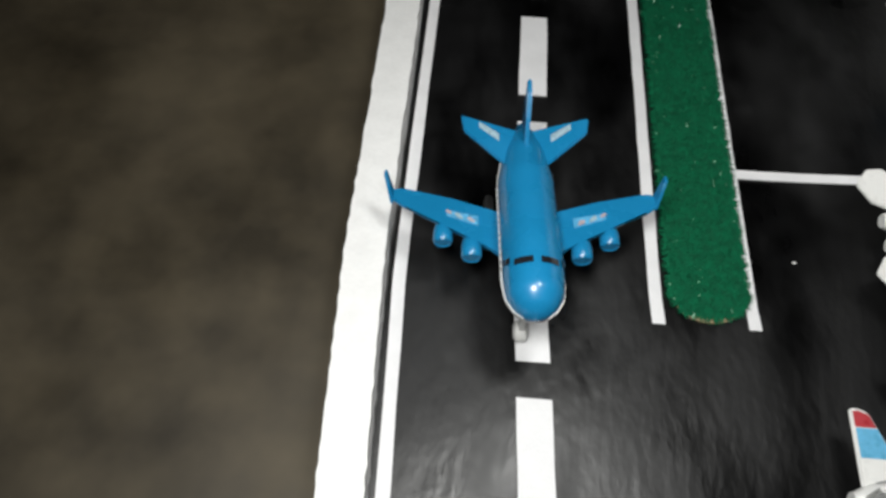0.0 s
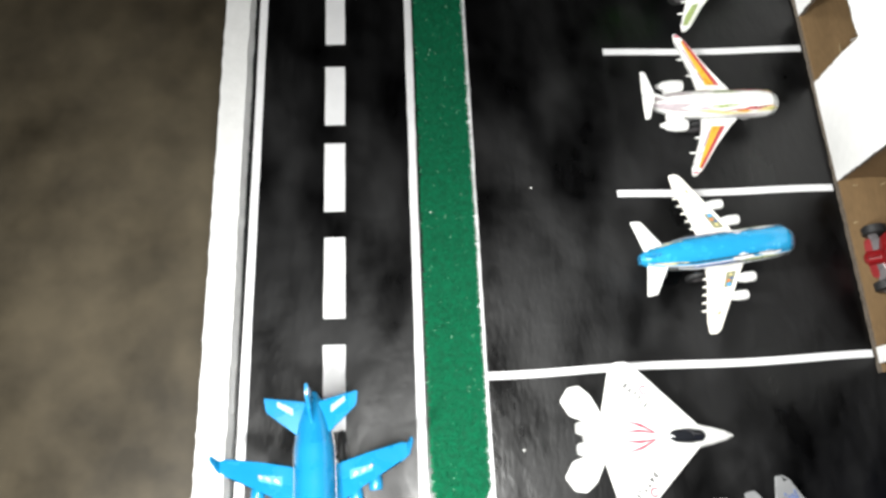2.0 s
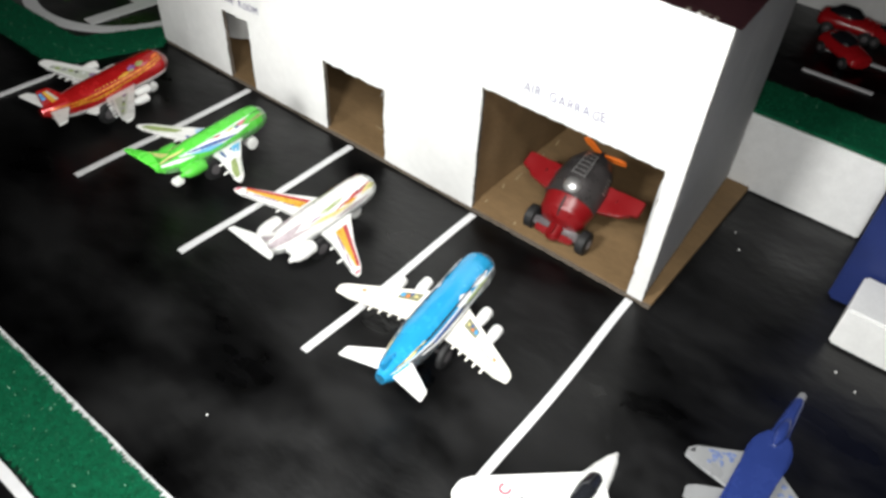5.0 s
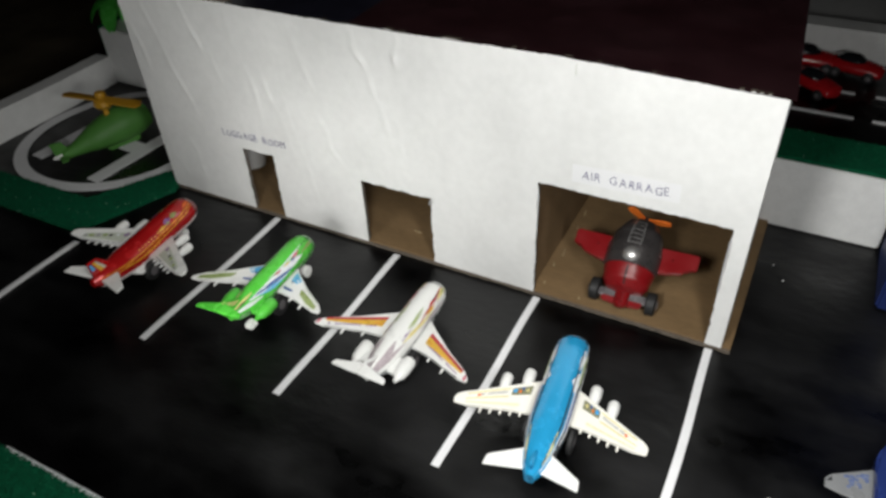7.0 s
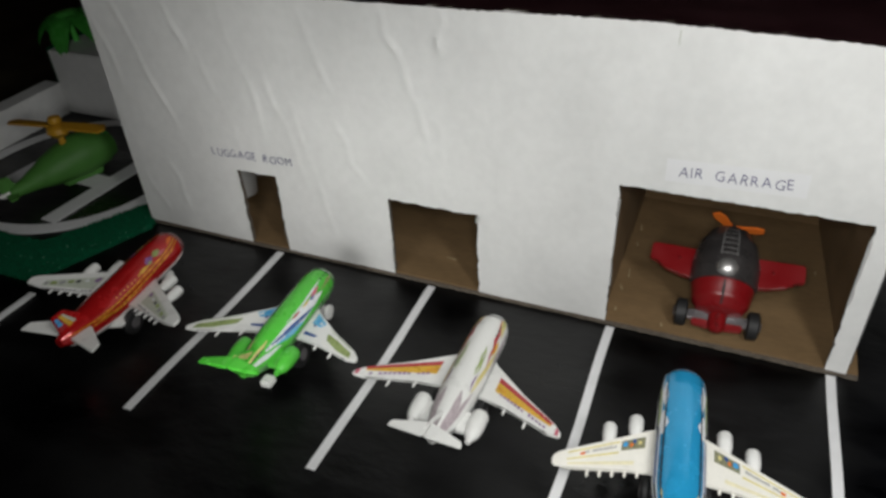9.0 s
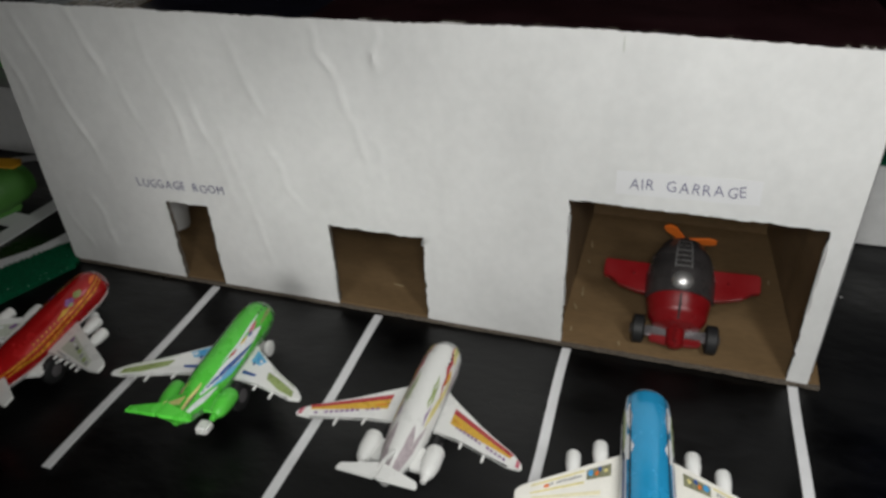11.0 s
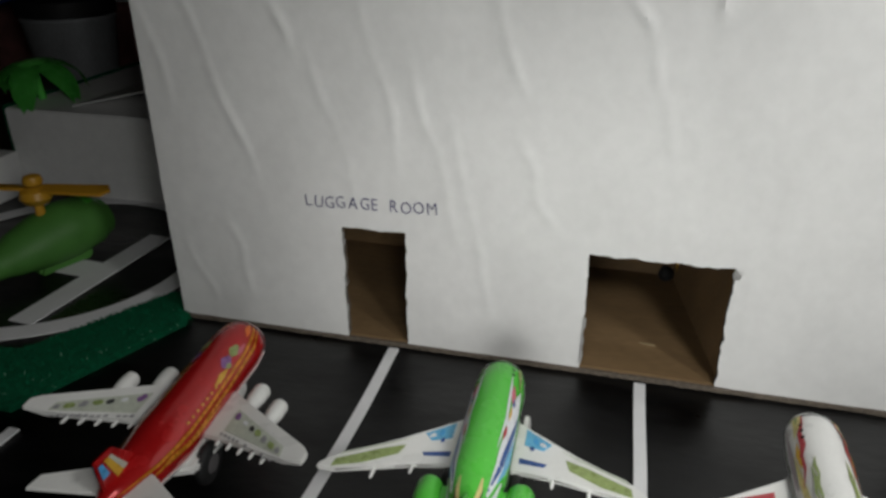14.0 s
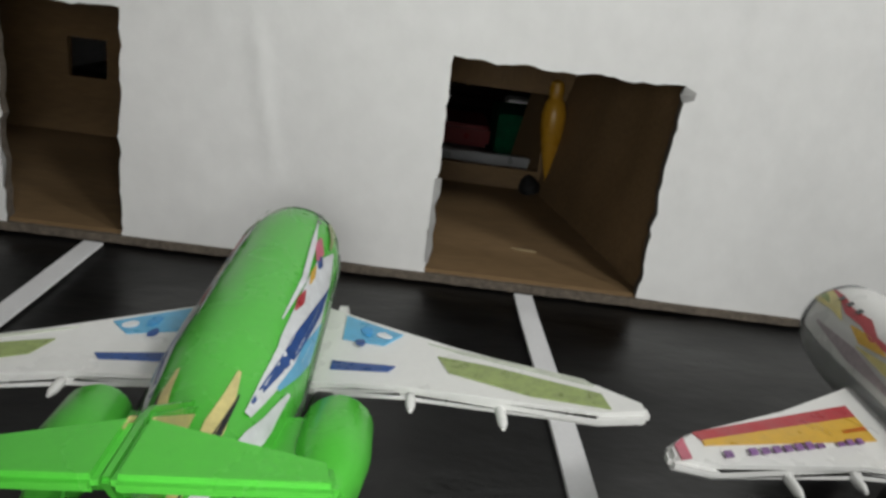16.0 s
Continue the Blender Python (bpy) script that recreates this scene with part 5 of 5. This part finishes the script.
big_blue = dict(seed=5, belly_from=184, nose=0.0488, tail=-0.051, hw=0.0116, hh=0.013, zc=0.0448, pitch=12, wing_z=0.0335, half_span=0.0555, dihedral=0.125, wing=RUN_WING, body=B_PLASTIC, belly=W_PLASTIC, wing_mat=B_PLASTIC, stab_mat=B_PLASTIC, fin_mat=B_PLASTIC, engine_mat=B_PLASTIC, intake_mat=B_PLASTIC,
                engines=[(0.009, 0.0222, 0.011, 0.0042), (0.0025, 0.0338, 0.0105, 0.004)], engine_drop=-0.002, winglet=(-0.0125, 0.0552),
                wing_print=[([(0.0005, 0.0195), (-0.0035, 0.0325), (-0.0068, 0.0325), (-0.0048, 0.0195)], D_TEAL)],
                wing_marks=[(-0.0022, 0.0225, 0.0012, 0.0016, D_MAUVE), (-0.0038, 0.0275, 0.0014, 0.0018, D_STEEL), (-0.0055, 0.0315, 0.001, 0.0014, D_MAUVE)],
                tail_z=0.0415, stab=[(-0.021, 0.003), (-0.0405, 0.026), (-0.0488, 0.0272), (-0.0448, 0.003)], stab_dihedral=0.2,
                stab_print=[([(-0.0375, 0.011), (-0.0432, 0.0195), (-0.0462, 0.0195), (-0.0415, 0.011)], D_STEEL)],
                fin=[(-0.025, 0.0415), (-0.0455, 0.0675), (-0.0525, 0.068), (-0.048, 0.0345)], screen=0.0074, screen_angle=66, screen_x=0.0205, side_panes=True, window_angle=8, wheel_r=0.0125, wheel_x=-0.017, strut=True)
airliner("toy_plane", pose(-0.3702, -0.0668, 0.0008, 0, 0, -87), "sky blue toy jumbo jet standing on the runway", big_blue)
red_tip = dict(QUAD, seed=6, body=W_PLASTIC, belly=None, wing_mat=W_PLASTIC, engine_mat=W_PLASTIC, intake_mat=W_PLASTIC, stab_mat=W_PLASTIC, fin_mat=W_PLASTIC,
               wing_print=[([(-0.0095, 0.0475), (-0.0165, 0.0535), (-0.021, 0.0555), (-0.0275, 0.0552), (-0.0255, 0.0475)], D_RED), ([(-0.0085, 0.0145), (-0.0225, 0.047), (-0.0252, 0.047), (-0.0125, 0.0145)], D_LBLUE)],
               wing_text=((-0.0, 0.02), (-0.0125, 0.042), BLACKINK),
               stab=[(-0.030, 0.003), (-0.0435, 0.0312), (-0.0475, 0.0327), (-0.0505, 0.0322), (-0.0495, 0.003)], stab_print=[([(-0.0415, 0.0255), (-0.0438, 0.0302), (-0.0475, 0.0316), (-0.0495, 0.0312), (-0.0492, 0.0255)], D_RED), ([(-0.0365, 0.0145), (-0.0413, 0.0252), (-0.0491, 0.0252), (-0.0487, 0.0145)], D_LBLUE)],
               stripes=[([(0.04, 14, 0.6), (0.0, 10, 1), (-0.045, 26, 0.8)], 0.004, D_GREY), ([(0.02, 30, 0.6), (0.0, 26, 1), (-0.03, 30, 0.6)], 0.0022, D_RED)])
airliner("toy_plane", pose(-0.197, -0.162, 0.0008, 0, 0, 0), "white toy airliner with red wing tips and blue stripes", red_tip)


def white_fighter(m):
    top = thing("toy_fighter", m, "white toy fighter jet with crimson arrows and dark canopy", "toy plane", "toy planes on the board")
    b = Body([(0.052, 0.0008, 0.0008, 0.0145), (0.046, 0.0034, 0.0028, 0.0155), (0.036, 0.0058, 0.0046, 0.017), (0.024, 0.0085, 0.006, 0.018), (0.008, 0.0135, 0.0062, 0.018), (-0.02, 0.0145, 0.0062, 0.018), (-0.036, 0.0135, 0.0058, 0.018), (-0.042, 0.0115, 0.005, 0.018)])
    fus = part("fuselage", b.loft(n=24, steps=36), W_PLASTIC, top)
    can = Body([(0.0335, 0.0012, 0.001, 0.0205), (0.03, 0.0038, 0.0034, 0.0208), (0.0215, 0.0048, 0.0046, 0.0222), (0.0125, 0.0042, 0.0034, 0.0225), (0.0065, 0.0014, 0.001, 0.0225)])
    part("canopy", can.loft(n=16, steps=18), TINT, top, "dark glossy canopy")
    deck = Body([(0.004, 0.006, 0.001, 0.0225), (0.0, 0.0105, 0.0032, 0.0222), (-0.008, 0.0132, 0.0042, 0.022), (-0.030, 0.0128, 0.004, 0.022), (-0.037, 0.0112, 0.0032, 0.0215), (-0.0395, 0.008, 0.0015, 0.021)])
    part("rear_deck", deck.loft(n=28, steps=24), W_PLASTIC, top)
    rng = random.Random(2)
    for s in (1, -1):
        z = lambda x, y: 0.0185 + abs(y) * 0.08
        w = part("wing", plate(mirrored([(0.030, 0.005), (-0.0085, 0.0425), (-0.0135, 0.0455), (-0.0205, 0.0452), (-0.0245, 0.0415), (-0.0315, 0.012)], s), 0.0024, z, 0.0006), W_PLASTIC, top)
        top_z = lambda x, y: z(x, y) + 0.00245
        bm = bmesh.new()
        cy = 0.0282 if s > 0 else 0.0325
        for i in range(9):
            u0, u1 = radians(40 + i * 30), radians(40 + (i + 1) * 30)
            r0, r1 = 0.0014 + 0.0001 * i, 0.0025 + 0.0001 * i
            plate(mirrored([(-0.0035 + r0 * math.cos(u0), cy + r0 * math.sin(u0)), (-0.0035 + r1 * math.cos(u0), cy + r1 * math.sin(u0)), (-0.0035 + r1 * math.cos(u1), cy + r1 * math.sin(u1)), (-0.0035 + r0 * math.cos(u1), cy + r0 * math.sin(u1))], s), 0.0002, top_z, bm=bm)
        part("emblem", bm, D_CRIMSON, w, smooth=False)
        bm, wide = text_mesh("BATTLE", 0.005, 0.0001, 0.3, rng, 0.85, 0.03)
        mm = Matrix.Translation((-0.0168, 0.0302, 0) if s > 0 else (-0.0022, -0.0205, 0)) @ Matrix.Rotation(radians(-45 if s > 0 else -135), 4, "Z") @ Matrix.Diagonal((0.019 / wide, 1, 1, 1))
        bmesh.ops.transform(bm, matrix=mm, verts=bm.verts)
        for v in bm.verts:
            v.co.z += top_z(v.co.x, v.co.y) + 0.0002
        part("lettering", bm, BLACKINK, w, smooth=False)
        bm = deck.stripe([(0.0, 78 if s > 0 else 102, 0.3), (-0.009, 60 if s > 0 else 120, 1), (-0.018, 46 if s > 0 else 134, 0.2)], 0.0015, 0.0003)
        deck.stripe([(0.0, 80 if s > 0 else 100, 0.3), (-0.010, 76 if s > 0 else 104, 1), (-0.019, 78 if s > 0 else 102, 0.2)], 0.0012, 0.0003, bm)
        part("arrow", bm, D_CRIMSON, fus, "crimson printed arrow", smooth=False)
        part("tailplane", plate(mirrored([(-0.030, 0.0125), (-0.0365, 0.0255), (-0.0435, 0.0315), (-0.0505, 0.0305), (-0.056, 0.0225), (-0.0505, 0.0135), (-0.0425, 0.0105)], s), 0.0022, lambda x, y: 0.0185 + abs(y) * 0.06, 0.0006), W_PLASTIC, top)
        part("nozzle", spin_x([(0, 0.0045), (-0.004, 0.004), (-0.006, 0.003)], (-0.0405, s * 0.0062, 0.018), 14), W_PLASTIC, top)
        wheel(top, -0.014, s * 0.011, 0.006, 0.003, 0.0005)
    part("nose_wheel", turned([(-0.0015, 0.003), (-0.001, 0.004), (0.001, 0.004), (0.0015, 0.003)], (0, 1, 0), (0.026, 0, -0.0015), 16), RUBBER, top)
    part("nose_leg", box(0.0245, 0.0275, -0.0008, 0.0008, -0.0015, 0.014), W_PLASTIC, top)
    part("gear_leg", box(-0.016, -0.012, -0.011, 0.011, -0.0005, 0.014), W_PLASTIC, top)
    return top


white_fighter(pose(-0.1678, -0.0492, 0.0063, 0, 0, -1))


def blue_fighter(m):
    top = thing("toy_fighter", m, "navy blue toy fighter jet with silver printed wings", "toy plane", "toy planes on the board")
    outline = [(0.0125, 0.0085), (0.0175, 0.0045), (0.0185, -0.0045), (0.0125, -0.0095), (0.002, -0.0115), (-0.012, -0.0105), (-0.044, -0.0095), (-0.044, 0.0095), (-0.012, 0.0105), (0.002, 0.0115)]
    part("fuselage", plate(outline, 0.0105, lambda x, y: 0.0075 - abs(y) * 0.05, 0.0022), NAVY_PLASTIC, top)
    part("nose_boom", spin_x([(0.0495, 0.0022), (0.046, 0.0034), (0.030, 0.0044), (0.018, 0.0052), (0.008, 0.0035)], (0, 0, 0.0135), 18), NAVY_PLASTIC, top)
    part("nose_cap", spin_x([(0.0555, 0.0008), (0.0535, 0.0024), (0.0492, 0.0025)], (0, 0, 0.0135), 16), SILVER, top, "silver nose cap")
    can = Body([(0.029, 0.001, 0.001, 0.0172), (0.022, 0.0032, 0.0028, 0.0178), (0.014, 0.0034, 0.003, 0.0182), (0.006, 0.001, 0.001, 0.0178)])
    part("canopy", can.loft(n=14, steps=14), NAVY_PLASTIC, top)
    rng = random.Random(9)
    for s in (1, -1):
        z = lambda x, y: 0.0085
        w = part("wing", plate(mirrored([(-0.001, 0.0085), (-0.0165, 0.0325), (-0.0205, 0.0355), (-0.0265, 0.0350), (-0.0275, 0.026), (-0.0295, 0.0085)], s), 0.0022, z, 0.0006), SILVER, top)
        bm = bmesh.new()
        for k in range(22):
            y0 = 0.0125 + rng.uniform(0, 0.013)
            x0 = -0.001 - y0 * 0.55 - rng.uniform(0, 0.009)
            plate(mirrored([(x0, y0), (x0 - rng.uniform(0.0008, 0.002), y0 + 0.0004), (x0 - 0.001, y0 + rng.uniform(0.001, 0.0032)), (x0 + 0.0004, y0 + 0.002)], s), 0.00015 + 0.00003 * k, lambda x, y: 0.01075, bm=bm)
        part("print", bm, D_SLATE, w, smooth=False)
        part("wing_tip_print", plate(mirrored([(-0.0185, 0.0322), (-0.0225, 0.0345), (-0.0215, 0.0315)], s), 0.0002, lambda x, y: 0.01075), BLACKINK, w, smooth=False)
        part("tailplane", plate(mirrored([(-0.030, 0.0085), (-0.0385, 0.0225), (-0.0425, 0.0262), (-0.0495, 0.0245), (-0.0475, 0.0085)], s), 0.002, z, 0.0006), SILVER, top)
        part("nozzle", spin_x([(0, 0.0038), (-0.002, 0.0038), (-0.003, 0.003)], (-0.0428, s * 0.0048, 0.0125), 16), GREY, top)
        part("gear_leg", box(-0.0165, -0.0135, s * 0.0085 - 0.001, s * 0.0085 + 0.001, -0.003, 0.0085), GREY, top)
        wheel(top, -0.015, s * 0.0105, 0.0048, 0.003, -0.0035)
    part("nose_wheel", turned([(-0.0015, 0.0028), (0.0, 0.0036), (0.0015, 0.0028)], (0, 1, 0), (0.014, 0, -0.0047), 14), RUBBER, top)
    part("nose_leg", box(0.0128, 0.0152, -0.0008, 0.0008, -0.005, 0.0095), GREY, top)
    return top


blue_fighter(pose(-0.0688, -0.1072, 0.0083, 0, 0, -1) @ Matrix.Scale(0.9, 4))

sign = thing("jet_sign", pose(0, 0, 0), "small white paper sign lettered JET on the board", "sign")
part("paper", box(-0.137, -0.117, -0.142, -0.0875, 0.0006, 0.0012), LABEL, sign, smooth=False)
bm, w = text_mesh("JET", 0.0155, 0.0001, 0.5, random.Random(5), 0.9, 0.012)
bmesh.ops.transform(bm, matrix=Matrix.Translation((-0.1355, -0.0955, 0.0015)) @ Matrix.Rotation(radians(-90), 4, "Z"), verts=bm.verts)
part("lettering", bm, BLACKINK, sign, smooth=False)


def garage_plane():
    pitch = 27
    m = pose(0.020, 0.0645, 0.0245, 0, -pitch, 2)
    top = thing("toy_propeller_plane", m, "red toy propeller plane with grey chrome cowling parked in the garage", "toy plane", "toy planes on the board")
    b = Body([(0.041, 0.006, 0.006, 0.002), (0.039, 0.0105, 0.010, 0.002), (0.030, 0.0155, 0.0145, 0.002), (0.016, 0.018, 0.0165, 0.002), (0.004, 0.0178, 0.016, 0.001), (-0.006, 0.0162, 0.0138, 0.0005), (-0.0112, 0.013, 0.0098, 0.0), (-0.013, 0.006, 0.005, 0.0)])
    fus = part("fuselage", b.loft(), DULL_RED, top)
    cowl = part("cowling", b.loft(8, 172, 0.0012, 24, 26, 0.003, 0.0405), COWL, top, "dark grey metallic cowling")
    part("ridge", b.stripe([(0.037, 90, 0.8), (0.026, 90, 1), (0.006, 90, 1.2)], 0.0105, 0.0019), COWL, cowl)
    part("seam", b.stripe([(0.002, 90, 0.6), (-0.004, 90, 1), (-0.011, 90, 0.6)], 0.0014, 0.0003), RUBBER, fus)
    for s in (1, -1):
        for k in range(5):
            part("louvre", b.stripe([(0.0155 + 0.0026 * k, 24 if s > 0 else 156, 1), (0.0165 + 0.0026 * k, 24 if s > 0 else 156, 1)], 0.003, 0.0018, n=2), BRUSHED, cowl)
    bm = bmesh.new()
    bmesh.ops.create_uvsphere(bm, u_segments=20, v_segments=12, radius=1)
    bmesh.ops.transform(bm, matrix=Matrix.Translation((0.0095, 0, 0.0165)) @ Matrix.Diagonal((0.0062, 0.0066, 0.0052, 1)), verts=bm.verts)
    part("canopy", bm, BRUSHED, top, "dull chrome bubble canopy")
    for k in range(6):
        part("rib", b.stripe([(0.0165 + k * 0.0036, 90, 1), (0.0173 + k * 0.0036, 90, 1)], 0.0068 - 0.0004 * k, 0.0026, n=2), BRUSHED, cowl)
    for s in (1, -1):
        part("rail", b.stripe([(0.036, 90 + s * 13, 1), (0.016, 90 + s * 12.5, 1)], 0.0007, 0.0024), BRUSHED, cowl)
        wing = part("wing", plate(mirrored([(0.0255, 0.012), (0.0255, 0.042), (0.0245, 0.0432), (0.0145, 0.0432), (0.0135, 0.0375), (0.0095, 0.034), (0.007, 0.024), (0.005, 0.012)], s), 0.004, lambda x, y: -0.001 + abs(y) * 0.03, 0.0006), DULL_RED, top)
        part("peg", turned([(0, 0.0008), (0.0025, 0.0006)], (0, 0, 1), (0.0175, s * 0.0262, 0.0038), 8), DULL_RED, wing)
        part("tailplane", plate(mirrored([(-0.014, 0.003), (-0.0145, 0.0125), (-0.0165, 0.0145), (-0.0205, 0.0135), (-0.0215, 0.003)], s), 0.0026, lambda x, y: -0.0055, 0.0008), DULL_RED, top)
    part("tail_boom", spin_x([(-0.004, 0.006), (-0.015, 0.0052), (-0.021, 0.0048), (-0.0228, 0.003), (-0.0232, 0.0006)], (0, 0, -0.003), 18), DULL_RED, top)
    bm = plate([(-0.008, -0.002), (-0.0155, 0.005), (-0.021, 0.005), (-0.0225, -0.002)], 0.0022, bevel=0.0008)
    bmesh.ops.transform(bm, matrix=Matrix.Translation((0, 0.0011, 0)) @ Matrix.Rotation(radians(90), 4, "X"), verts=bm.verts)
    part("fin", bm, DULL_RED, top)
    hub = part("spinner", spin_x([(0.006, 0.001), (0.0045, 0.003), (0, 0.0045)], (0.041, 0, 0.002), 16), COWL, top)
    for a in (25, 145, 265):
        bm = plate([(-0.0022, 0.002), (-0.0036, 0.014), (-0.0022, 0.0185), (0.0022, 0.0185), (0.0036, 0.014), (0.0022, 0.002)], 0.0014, bevel=0.0004)
        bmesh.ops.transform(bm, matrix=Matrix.Translation((0.0435, 0, 0.002)) @ Matrix.Rotation(radians(a - 90), 4, "X") @ Matrix.Rotation(radians(90), 4, "Y"), verts=bm.verts)
        part("propeller_blade", bm, ORANGE, hub)
    inv = m.inverted()
    for s in (1, -1):
        c = inv @ Vector((0.012, 0.0645 + s * 0.02, 0.0122))
        w = part("wheel", turned([(-0.0035, 0.0064), (-0.0025, 0.0082), (0.0025, 0.0082), (0.0035, 0.0064)], (0, 1, 0), c, 24), RUBBER, top)
        part("hub", turned([(0, 0.004), (0.0012, 0.0025)], (0, s, 0), c + Vector((0, s * 0.0034, 0)), 14), GREY, w)
    c = inv @ Vector((0.009, 0.0645, 0.0145))
    part("axle_bar", box(c.x - 0.003, c.x + 0.003, -0.017, 0.017, c.z - 0.0018, c.z + 0.0018, 0.0008), GREY, top)
    return top


garage_plane()
